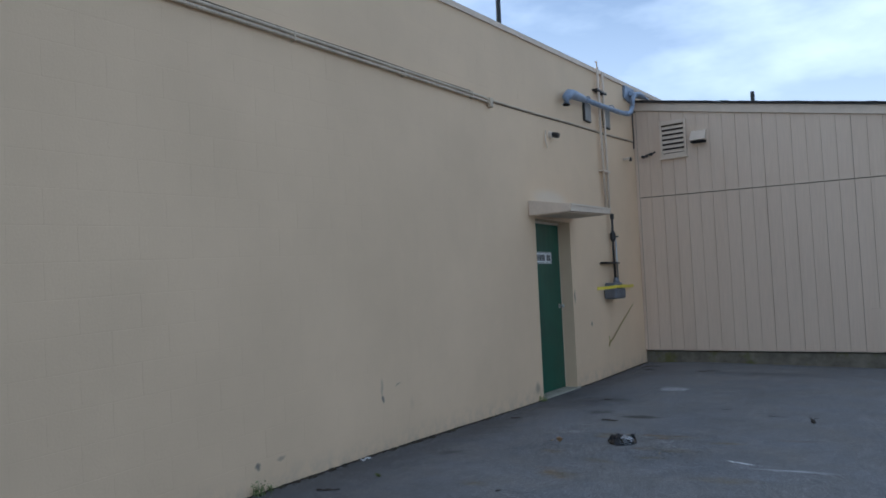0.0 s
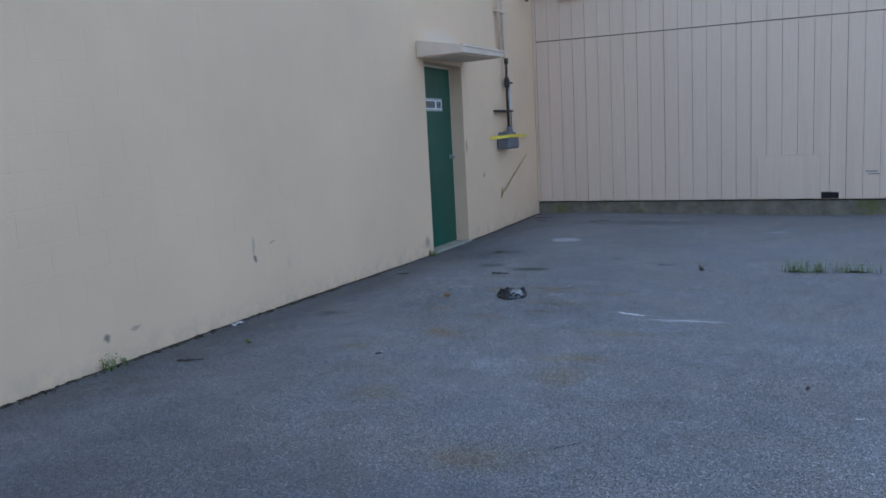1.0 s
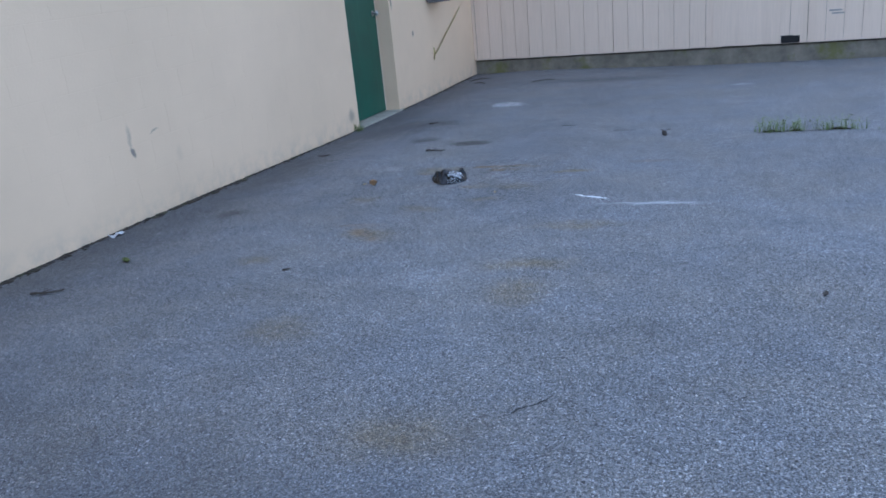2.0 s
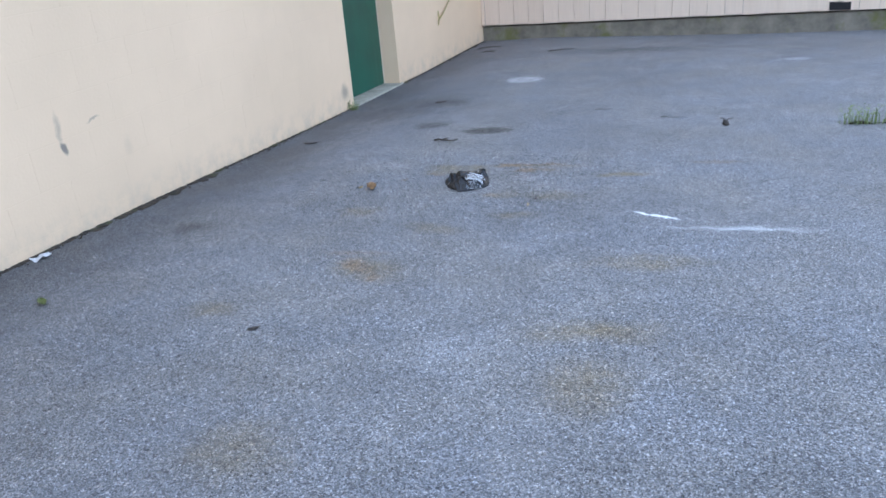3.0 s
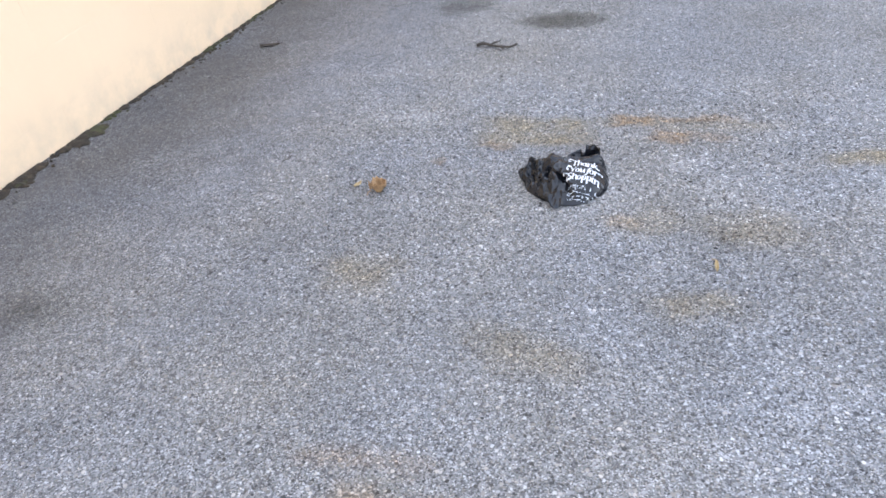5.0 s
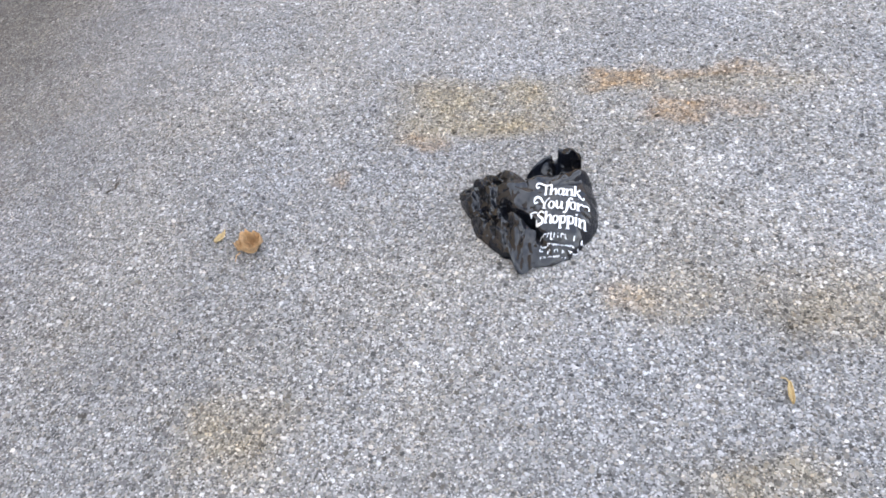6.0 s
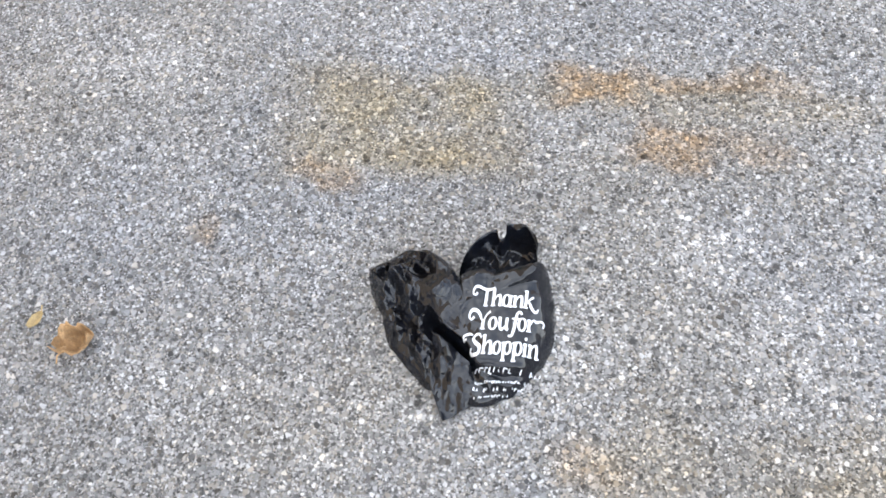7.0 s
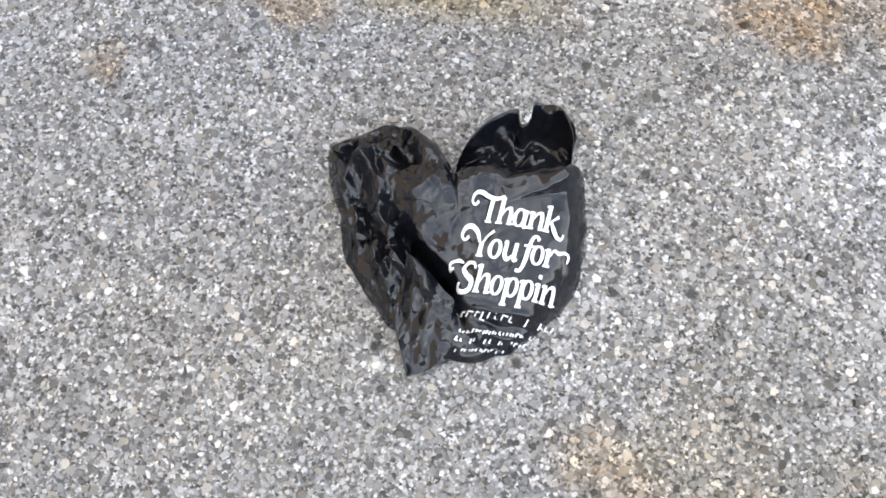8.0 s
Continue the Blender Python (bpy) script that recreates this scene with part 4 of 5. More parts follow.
def build_louvre():
    v = base("wall_vent", "cream framed louvre vent with dark gaps in the siding", "vent", BW)
    u0, u1, z0, z1 = 0.46, 0.90, 3.37, 3.92
    part("backing", boxed(u0 + 0.03, u1 - 0.03, -0.004, 0.0, z0 + 0.03, z1 - 0.03), M_DARK, v)
    bm = bmesh.new()
    box(bm, u0, u0 + 0.035, -0.045, -0.002, z0 - 0.03, z1 + 0.03, bevel=0.004)
    box(bm, u1 - 0.035, u1, -0.045, -0.002, z0 - 0.03, z1 + 0.03, bevel=0.004)
    box(bm, u0 + 0.036, u1 - 0.036, -0.045, -0.002, z0 - 0.03, z0 + 0.035, bevel=0.004)
    box(bm, u0 + 0.036, u1 - 0.036, -0.045, -0.002, z1 - 0.035, z1 + 0.03, bevel=0.004)
    part("frame", bm, M_TRIM, v)
    for k in range(6):
        z = z0 + 0.075 + k * 0.079
        part("slat", hull6(bmesh.new(), [(u0 + 0.036, -0.040, z - 0.030), (u1 - 0.036, -0.040, z - 0.030), (u1 - 0.036, -0.006, z + 0.016), (u0 + 0.036, -0.006, z + 0.016)],
             [(u0 + 0.036, -0.040, z - 0.022), (u1 - 0.036, -0.040, z - 0.022), (u1 - 0.036, -0.006, z + 0.024), (u0 + 0.036, -0.006, z + 0.024)]), M_TRIM, v)
    part("sill", boxed(u0 - 0.015, u1 + 0.015, -0.06, -0.002, z0 - 0.055, z0 - 0.031, bevel=0.004), M_TRIM, v)
    h = base("exhaust_hood", "cream metal exhaust hood with a dark opening below", "vent hood", BW)
    part("hood", hull6(bmesh.new(), [(0.99, -0.002, 3.53), (0.99, -0.15, 3.55), (1.235, -0.15, 3.55), (1.235, -0.002, 3.53)],
         [(0.99, -0.002, 3.72), (0.99, -0.05, 3.70), (1.235, -0.05, 3.70), (1.235, -0.002, 3.72)]), M_TRIM, h)
    part("opening", boxed(1.005, 1.22, -0.14, -0.01, 3.512, 3.535), M_DARK, h)
    c = base("loose_cable", "frayed dark cable end on the siding", "cable", BW)
    part("cable", piped([(0.12, -0.02, 3.42), (0.18, -0.04, 3.40), (0.24, -0.03, 3.44), (0.30, -0.035, 3.43), (0.37, -0.02, 3.47)], 0.013, 6), M_CABLE, c)
    for u, z in ((0.14, 3.41), (0.20, 3.42), (0.27, 3.44)):
        part("connector", boxed(u, u + 0.045, -0.05, -0.018, z - 0.025, z + 0.02, bevel=0.006), M_CABLE, c)
    n = base("wall_notch", "dark broken gap at the foot of the siding", "hole", BW)
    part("opening", boxed(4.22, 4.44, -0.004, 0.0, 0.176, 0.262), M_DARK, n)
    part("ragged_edge", boxed(4.215, 4.36, -0.012, -0.002, 0.258, 0.270), M_TWIG, n)
    k = base("wall_stain_plate", "small grey scraped plate on the siding", "plate", BW)
    part("plate", boxed(4.76, 4.90, -0.006, -0.001, 0.53, 0.55, bevel=0.001), M_DRAB, k)
    part("plate_lower", boxed(4.79, 4.93, -0.006, -0.001, 0.495, 0.513, bevel=0.001), M_DRAB, k)


build_louvre()

# ---- the plastic bag ----
BAG = Vector((1.785, 7.448, 0.0))


def smooth01(a, c, x):
    t = min(1.0, max(0.0, (x - a) / (c - a)))
    return t * t * (3 - 2 * t)


# heart-shaped outline: right bulge, point, heap, notch between the two handles
RIM = [(0.113, 0.010), (0.1135, -0.032), (0.095, -0.066), (0.057, -0.104), (0.020, -0.116), (-0.006, -0.118), (-0.030, -0.102), (-0.064, -0.078),
       (-0.110, -0.015), (-0.140, 0.048), (-0.114, 0.072), (-0.076, 0.088), (-0.047, 0.074), (-0.013, 0.046), (0.040, 0.061), (0.094, 0.079)]
RIM_POLAR = sorted((math.atan2(y, x), math.hypot(x, y)) for x, y in RIM)
RIM_POLAR = [(RIM_POLAR[-1][0] - 2 * math.pi, RIM_POLAR[-1][1])] + RIM_POLAR + [(RIM_POLAR[0][0] + 2 * math.pi, RIM_POLAR[0][1])]


def bag_rim(th):
    for (a, ra), (c, rc) in zip(RIM_POLAR, RIM_POLAR[1:]):
        if a <= th <= c:
            t = (th - a) / (c - a)
            return ra + (rc - ra) * (0.5 * t + 0.5 * t * t * (3 - 2 * t))
    return 0.11


def tri(v):
    return abs(2 * (v - math.floor(v)) - 1)


def facet(x, y, size, seed):
    """Flat facets meeting in sharp edges, as in creased film; about -0.5 to 0.5."""
    u = x / size + 0.45 * noise.noise(Vector((x / size * 0.7, y / size * 0.7, seed)))
    v = y / size + 0.45 * noise.noise(Vector((x / size * 0.7, y / size * 0.7, seed + 5)))
    k = (u + v) * 0.366
    i, j = math.floor(u + k), math.floor(v + k)
    fu, fv = u + k - i, v + k - j

    def h(a, c):
        q = math.sin(a * 127.1 + c * 311.7 + seed * 74.7) * 43758.5453
        return q - math.floor(q)
    if fu > fv:
        r = h(i, j) * (1 - fu) + h(i + 1, j) * (fu - fv) + h(i + 1, j + 1) * fv
    else:
        r = h(i, j) * (1 - fv) + h(i, j + 1) * (fv - fu) + h(i + 1, j + 1) * fu
    return r - 0.5


def fold_side(x, y):
    return 0.649 * (x + 0.054) + 0.761 * (y + 0.006) + 0.006 * noise.noise(Vector((x * 30, y * 30, 4)))


def bag_height(x, y):
    """Height of the bag's upper film over the ground; x, y from the bag's centre."""
    r = math.hypot(x, y)
    th = math.atan2(y, x)
    e = min(1.0, r / bag_rim(th))
    deg = math.degrees(th)
    edge = smooth01(30, 42, deg) * smooth01(112, 98, deg)
    lobe = smooth01(112, 125, deg)
    p = 2.6 + 16 * edge + 2.5 * lobe
    dome = max(0.0, 1 - e ** p) ** (0.62 - 0.3 * edge)
    side = fold_side(x, y)
    panel = smooth01(-0.002, 0.006, side) * smooth01(-0.070, -0.028, x - 0.3 * (y - 0.03))
    # puffed printed panel, heap of creased film, sharp fold between
    z_panel = 0.064 * dome * (1 - 0.30 * smooth01(-0.05, -0.11, y)) - 0.012 * edge * smooth01(0.6, 1.0, e)
    facets = facet(x, y, 0.040, 2.0)
    z_panel += (0.020 * facets * smooth01(0.045, -0.02, x) + 0.015 * facet(x, y, 0.044, 5.0) + 0.003 * facet(x, y, 0.016, 11.0)) * dome
    low = smooth01(-0.062, -0.078, y - 0.1 * x)
    z_panel += low * dome * 0.016 * (tri((y - 0.18 * x + 2.2 * (x - 0.05) ** 2) / 0.019 + 0.3 * noise.noise(Vector((x * 25, y * 25, 1)))) - 0.5)
    z_heap = 0.047 * dome
    # facets drawn out along the heap
    ax, ay = (0.83 * x + 0.55 * y) * 1.35, (-0.55 * x + 0.83 * y) * 0.8
    z_heap += dome * (0.036 * facet(ax, ay, 0.030, 1.0) + 0.025 * facet(ax, ay, 0.0155, 3.0) + 0.007 * facet(x, y, 0.008, 7.0))
    z_heap -= 0.020 * dome * math.exp(-((side + 0.008) / 0.008) ** 2) * smooth01(-0.075, -0.05, x) * smooth01(0.03, 0.0, y)
    z_heap -= 0.034 * math.exp(-(((x + 0.121) / 0.013) ** 2 + ((y - 0.050) / 0.017) ** 2)) * dome
    z_heap -= 0.010 * dome * math.exp(-((y - 0.034 + 0.1 * x) / 0.005) ** 2) * smooth01(-0.02, -0.05, x)
    z = z_heap + (z_panel - z_heap) * panel
    return max(z, 0.0025)


def film_sheet(rows, closed=False):
    bm = bmesh.new()
    vs = [[bm.verts.new(p) for p in row] for row in rows]
    for a, c in zip(vs, vs[1:]):
        for j in range(len(a) - 1):
            bm.faces.new((a[j], c[j], c[j + 1], a[j + 1]))
    bmesh.ops.recalc_face_normals(bm, faces=bm.faces)
    return bm


def film_part(name, rows, bag, label):
    ob = part(name, film_sheet(rows), M_FILM, bag, label, smooth=True)
    sol = ob.modifiers.new("thickness", 'SOLIDIFY')
    sol.thickness = 0.0007
    return ob


def build_bag():
    bag = base("plastic_bag", "crumpled black plastic carrier bag with white print lying on asphalt", "plastic bag", Matrix.Translation(BAG))
    bm = bmesh.new()
    rings, segs = 110, 330
    rows = []
    centre = bm.verts.new((0, 0, bag_height(0, 0)))
    for i in range(1, rings + 1):
        e = (i / rings) ** 0.8
        row = []
        for k in range(segs):
            th = -math.pi + 2 * math.pi * (k + 0.5) / segs
            rr = bag_rim(th)
            x, y = rr * e * math.cos(th), rr * e * math.sin(th)
            g = 1 + 0.025 * noise.noise(Vector((math.cos(th) * 7, math.sin(th) * 7, 3))) * e
            row.append(bm.verts.new((x * g, y * g, bag_height(x * 0.9995, y * 0.9995))))
        rows.append(row)
    under = [bm.verts.new((v.co.x * 0.88, v.co.y * 0.88, 0.0015)) for v in rows[-1]]
    for k in range(segs):
        n = (k + 1) % segs
        bm.faces.new((centre, rows[0][k], rows[0][n]))
        for a, c in zip(rows, rows[1:]):
            bm.faces.new((a[k], c[k], c[n], a[n]))
        bm.faces.new((rows[-1][k], under[k], under[n], rows[-1][n]))
    bm.faces.new(under[::-1])
    part("body", bm, M_FILM, bag, smooth=True)

    # open handle loop: a cup of film behind the panel's upper edge, notched at its rim
    p0, p1 = Vector((-0.008, 0.040, 0)), Vector((0.081, 0.066, 0))
    rows = []
    for i in range(61):
        s = i / 60
        b0 = p0.lerp(p1, s)
        arch = max(0.0, 1 - abs(2 * s - 1) ** 2.4) ** 0.5
        cut = math.exp(-((s - 0.50) / 0.06) ** 4)
        reach = 0.012 + 0.052 * arch - 0.014 * cut
        row = []
        for j in range(25):
            t = j / 24
            w = (0.008 + 0.030 * facet(b0.x + 0.02 * t, b0.y + t * 0.06, 0.017, 4.0) + 0.012 * facet(b0.x, b0.y + t * 0.06, 0.009, 9.0)) * math.sin(math.pi * min(1, t * 1.1)) * (1.8 - 1.3 * s)
            z = 0.006 + 0.006 * (1 - t) + (0.052 - 0.008 * cut) * (0.6 + 0.4 * s) * t ** 5 + w
            fan = (s - 0.5) * 0.010 * math.sin(math.pi * t)
            row.append((b0.x + fan - 0.008 * t * (1 - s), b0.y + reach * t, max(0.004, z)))
        rows.append(row)
    film_part("handle", rows, bag, "open carrier handle loop")
    # rim of the loop folded inwards
    rows = []
    for i in range(41):
        s = 0.50 + 0.48 * i / 40
        b0 = p0.lerp(p1, s)
        arch = max(0.0, 1 - abs(2 * s - 1) ** 2.4) ** 0.5
        rows.append([(b0.x + 0.001, b0.y + (0.012 + 0.052 * arch) * (1 - (0.18 + 0.16 * facet(s, 0.3, 0.12, 2.0)) * j / 8), 0.058 - (0.032 + 0.02 * facet(s, 0.1, 0.15, 6.0)) * (j / 8) ** 1.6 + 0.008 * facet(s * 0.1, j * 0.004, 0.012, 8.0)) for j in range(9)])
    film_part("handle_rim", rows, bag, "folded handle rim")

    # flap of the bottom seam, folded over the heap and ending in a point
    a, c, d, tip = Vector((-0.036, -0.040, 0)), Vector((0.015, -0.068, 0)), Vector((0.020, -0.117, 0)), Vector((-0.010, -0.139, 0))
    left = Vector((-0.031, -0.100, 0))
    rows = []
    for i in range(25):
        s = i / 24
        row = []
        for j in range(41):
            t = j / 40
            lo = a.lerp(left, min(1, t / 0.6)) if t < 0.6 else left.lerp(tip, (t - 0.6) / 0.4)
            hi = a.lerp(c, min(1, t / 0.3)) if t < 0.3 else c.lerp(d, (t - 0.3) / 0.7)
            q = lo.lerp(hi, s)
            h = max(bag_height(q.x, q.y), 0.046 * (1 - t) ** 0.7) * (1 - 0.75 * t * t)
            z = h + 0.006 + 0.011 * math.sin(math.pi * s) * (1 - t) + (0.026 * facet(q.x * 1.2, q.y * 0.7, 0.024, 8.0) + 0.010 * facet(q.x, q.y, 0.012, 6.0)) * (1 - 0.5 * t)
            z += 0.0018 * tri(t * 26) * smooth01(0.12, 0.0, s) * smooth01(0.55, 0.7, t)
            row.append((q.x, q.y, max(0.004, z)))
        rows.append(row)
    film_part("bottom_flap", rows, bag, "pleated bottom seam folded to a point")

    # white print that follows the film
    def lay(bm, name, label=""):
        bmesh.ops.triangulate(bm, faces=bm.faces[:])
        for _ in range(3):
            big = [e for e in bm.edges if e.calc_length() > 0.003]
            if big:
                bmesh.ops.subdivide_edges(bm, edges=big, cuts=1)
                bmesh.ops.triangulate(bm, faces=bm.faces[:])
        for v in bm.verts:
            v.co.z += bag_height(v.co.x, v.co.y) + 0.0012
        part(name, bm, M_PRINT, bag, label)

    def pen(bm, pts, widths, n=9):
        """A swelling stroke that passes through its points."""
        pts = [Vector((*p, 0)) for p in pts]
        ring = [pts[0] * 2 - pts[1]] + pts + [pts[-1] * 2 - pts[-2]]
        line = []
        for a, p, q, c in zip(ring, ring[1:], ring[2:], ring[3:]):
            for t in range(n):
                t /= n
                line.append(0.5 * (2 * p + (q - a) * t + (2 * a - 5 * p + 4 * q - c) * t * t + (3 * p - a - 3 * q + c) * t ** 3))
        line.append(pts[-1])
        prev = None
        count = len(line) - 1
        lift[0] += 0.00003
        for i, p in enumerate(line):
            s = i / count * (len(widths) - 1)
            f = min(int(s), len(widths) - 2)
            w = (widths[f] + (widths[f + 1] - widths[f]) * (s - f)) / 2
            d = (line[min(i + 1, count)] - line[max(i - 1, 0)]).normalized()
            side = Vector((-d.y, d.x, 0)) * w
            up = Vector((0, 0, lift[0]))
            cur = (bm.verts.new(p + side + up), bm.verts.new(p - side + up))
            if prev:
                bm.faces.new((prev[0], prev[1], cur[1], cur[0]))
            prev = cur

    def letter(bm, ch, x):
        """One bold swash letter, lower-case height 1; gives its advance."""
        def go(*pts, w=(0.28, 0.28)):
            pen(bm, [(x + a, c) for a, c in pts], w)

        def stem(a, y0, y1, foot=True, head=True):
            go((a, y0), (a, y1))
            if foot:
                go((a - 0.2, y0 + 0.06), (a + 0.24, y0 + 0.06), w=(0.12, 0.12))
            if head:
                go((a - 0.26, y1 - 0.12), (a, y1 - 0.04), w=(0.1, 0.16))

        def bowl(a):
            go(*[(a + 0.33 * math.cos(k * math.pi / 6), 0.5 + 0.46 * math.sin(k * math.pi / 6)) for k in range(13)], w=(0.26, 0.2, 0.1, 0.2, 0.27, 0.2, 0.1, 0.2, 0.26))

        def arch(a):
            go((a, 0.5), (a + 0.22, 0.86), (a + 0.5, 0.9), (a + 0.6, 0.55), (a + 0.6, 0.0), w=(0.08, 0.12, 0.24, 0.28, 0.28))
            go((a + 0.52, 0.06), (a + 0.92, 0.1), w=(0.14, 0.07))

        def swash(*ends):
            go((-0.42, 1.02), (-0.62, 0.82), (-0.86, 1.0), (-0.76, 1.38), (-0.4, 1.52), *ends, w=(0.2, 0.13, 0.13, 0.2, 0.25, 0.24, 0.24, 0.16))
        if ch == "T":
            swash((0.2, 1.36), (0.8, 1.34), (1.25, 1.5))
            stem(0.5, 0.0, 1.36, head=False)
            return 1.05
        if ch == "Y":
            swash((0.05, 1.3), (0.35, 0.8))
            stem(0.5, 0.0, 0.8, head=False)
            go((0.5, 0.65), (0.78, 1.15), (1.12, 1.42), w=(0.12, 0.14, 0.2))
            return 1.02
        if ch == "S":
            go((-0.5, 1.05), (-0.72, 0.98), (-0.78, 1.3), (-0.3, 1.5), (0.1, 1.42), w=(0.18, 0.13, 0.16, 0.22, 0.1))
            go((0.98, 1.2), (0.8, 1.44), (0.42, 1.42), (0.2, 1.1), (0.5, 0.8), (0.9, 0.55), (0.86, 0.12), (0.45, -0.04), (0.08, 0.12), (0.12, 0.38), w=(0.12, 0.16, 0.2, 0.28, 0.3, 0.3, 0.24, 0.16, 0.16))
            return 1.15
        if ch == "h":
            stem(0.2, 0.0, 1.45)
            arch(0.3)
            return 1.12
        if ch == "n":
            stem(0.2, 0.0, 0.95)
            arch(0.3)
            return 1.12
        if ch == "a":
            bowl(0.42)
            go((0.82, 0.95), (0.8, 0.2), (0.9, 0.04), (1.06, 0.12), w=(0.26, 0.27, 0.2, 0.08))
            return 1.06
        if ch == "k":
            stem(0.2, 0.0, 1.45)
            go((0.3, 0.45), (0.6, 0.72), (0.92, 0.95), w=(0.1, 0.12, 0.2))
            go((0.45, 0.6), (0.75, 0.2), (1.05, -0.12), (1.4, -0.2), (1.52, 0.08), w=(0.16, 0.28, 0.24, 0.14, 0.14))
            return 1.1
        if ch == "o":
            bowl(0.42)
            return 0.9
        if ch == "u":
            go((0.02, 0.9), (0.2, 0.88), (0.2, 0.3), (0.42, 0.05), (0.78, 0.35), w=(0.1, 0.24, 0.28, 0.22, 0.1))
            go((0.85, 0.95), (0.83, 0.2), (0.92, 0.04), (1.08, 0.12), w=(0.27, 0.27, 0.2, 0.08))
            return 1.08
        if ch == "f":
            go((1.05, 1.25), (0.86, 1.46), (0.6, 1.3), (0.48, 0.8), (0.4, 0.1), (0.22, -0.4), (-0.1, -0.42), w=(0.22, 0.14, 0.22, 0.28, 0.28, 0.2, 0.18))
            go((0.15, 0.9), (0.85, 0.9), w=(0.12, 0.12))
            return 0.72
        if ch == "r":
            stem(0.2, 0.0, 0.95)
            go((0.3, 0.5), (0.55, 0.92), (0.9, 0.86), (1.3, 0.98), (1.62, 0.86), (1.6, 0.5), w=(0.08, 0.14, 0.22, 0.16, 0.16, 0.12))
            return 0.85
        if ch == "p":
            stem(0.2, -0.42, 0.95)
            bowl(0.58)
            return 1.08
        if ch == "i":
            stem(0.2, 0.0, 0.95)
            go((0.2, 1.18), (0.22, 1.4), w=(0.24, 0.24))
            return 0.52
        return 0.1

    def script(words, x0, y0, width, turn, tall):
        bm = bmesh.new()
        lift[0] = 0.0
        x = 0.0
        for ch in words:
            x += letter(bm, ch, x)
        k = width / x
        for v in bm.verts:
            v.co.x = k * v.co.x + 0.14 * tall * v.co.y
            v.co.y = tall * v.co.y
        bmesh.ops.rotate(bm, verts=bm.verts, matrix=Matrix.Rotation(radians(turn), 3, 'Z'))
        bmesh.ops.translate(bm, verts=bm.verts, vec=(x0, y0, 0))
        return bm

    lift = [0.0]
    lay(script("Thank", 0.019, -0.001, 0.067, 8, 0.0165), "print_thank", "white printed word Thank")
    lay(script("You for", 0.019, -0.0315, 0.072, 9, 0.0165), "print_you_for", "white printed words You for")
    lay(script("Shoppin", 0.014, -0.062, 0.084, 8, 0.0165), "print_shopping", "white printed word Shopping, cut off by a fold")
    rnd = random.Random(3)
    for y, x0, x1, h, rise in ((-0.077, 0.022, 0.104, 0.0058, 0.15), (-0.0905, 0.024, 0.092, 0.0034, 0.2), (-0.0975, 0.022, 0.082, 0.0040, 0.2), (-0.1060, 0.024, 0.066, 0.0026, 0.25)):
        x = x0
        bm = bmesh.new()
        while x < x1:
            l = rnd.uniform(0.3, 0.9) * h
            yy = y + rise * (x - x0) + rnd.uniform(-0.0006, 0.0006)
            hh = h * rnd.uniform(0.6, 1.0)
            k = hh * 0.3
            t = 0.26 * hh if h > 0.004 else 0.4 * hh
            # worn strokes: an upright and a short foot or cap
            vs = [bm.verts.new(p) for p in ((x, yy - hh / 2, 0), (x + t, yy - hh / 2, 0), (x + t + k, yy + hh / 2, 0), (x + k, yy + hh / 2, 0))]
            bm.faces.new(vs)
            if rnd.random() < 0.65:
                c = yy + rnd.choice((-0.42, 0.0, 0.42)) * hh
                e = k * (0.5 + (c - yy) / hh)
                vs = [bm.verts.new(p) for p in ((x + e + t, c - t * 0.4, 0), (x + e + l, c - t * 0.4, 0), (x + e + l, c + t * 0.4, 0), (x + e + t, c + t * 0.4, 0))]
                bm.faces.new(vs)
            x += max(l, t) + h * (rnd.uniform(0.2, 0.45) if rnd.random() < 0.85 else rnd.uniform(0.9, 1.8))
        lay(bm, "print_bars", "small blurred white print")


build_bag()


# ---- leaves, twigs, weeds and litter ----
def leaf_mesh(length, width, curl, seed, lobes=0, crisp=0.0):
    rnd = random.Random(seed)
    bm = bmesh.new()
    n, m = 12, 8
    grid = []
    for i in range(n + 1):
        s = i / n
        half = width / 2 * math.sin(math.pi * min(0.98, 0.04 + 0.94 * s)) ** 0.7 * (1 + (0.22 * math.sin(lobes * math.pi * s) if lobes else 0))
        row = []
        for j in range(m + 1):
            t = 2 * j / m - 1
            z = curl * (t * t) * width * 0.9 + curl * 0.9 * (s - 0.4) ** 2 * length + 0.0015 * noise.noise(Vector((s * 6, t * 3, seed)))
            z += crisp * (facet(s * length, t * half, 0.012, seed) + 0.35)
            edge = 1 + 8 * crisp / width * 0.12 * facet(s * 3, (t > 0) * 5.0, 0.5, seed) * abs(t)
            row.append(bm.verts.new(((s - 0.5) * length, t * half * (1 - 0.25 * curl) * edge, max(0.0, z) + 0.002)))
        grid.append(row)
    for i in range(n):
        for j in range(m):
            bm.faces.new((grid[i][j], grid[i + 1][j], grid[i + 1][j + 1], grid[i][j + 1]))
    return bm


def leaf(name, label, x, y, length, width, curl, turn, mat, seed, lobes=0, tilt=0.0, crisp=0.0):
    ob = base(name, label, "leaf", pose(x, y, 0.001 + ground_z(x, y), tilt, 0, turn))
    bl = part("blade", leaf_mesh(length, width, curl, seed, lobes, crisp), mat, ob, smooth=crisp == 0.0)
    sol = bl.modifiers.new("thickness", 'SOLIDIFY')
    sol.thickness = 0.0008
    part("stem", piped([(length * 0.46, 0, 0.004 + curl * 0.25 * length), (length * 0.62, 0.004, 0.006 + curl * 0.2 * length), (length * 0.74, 0.010, 0.004)], 0.0011, 5), mat, ob)
    return ob


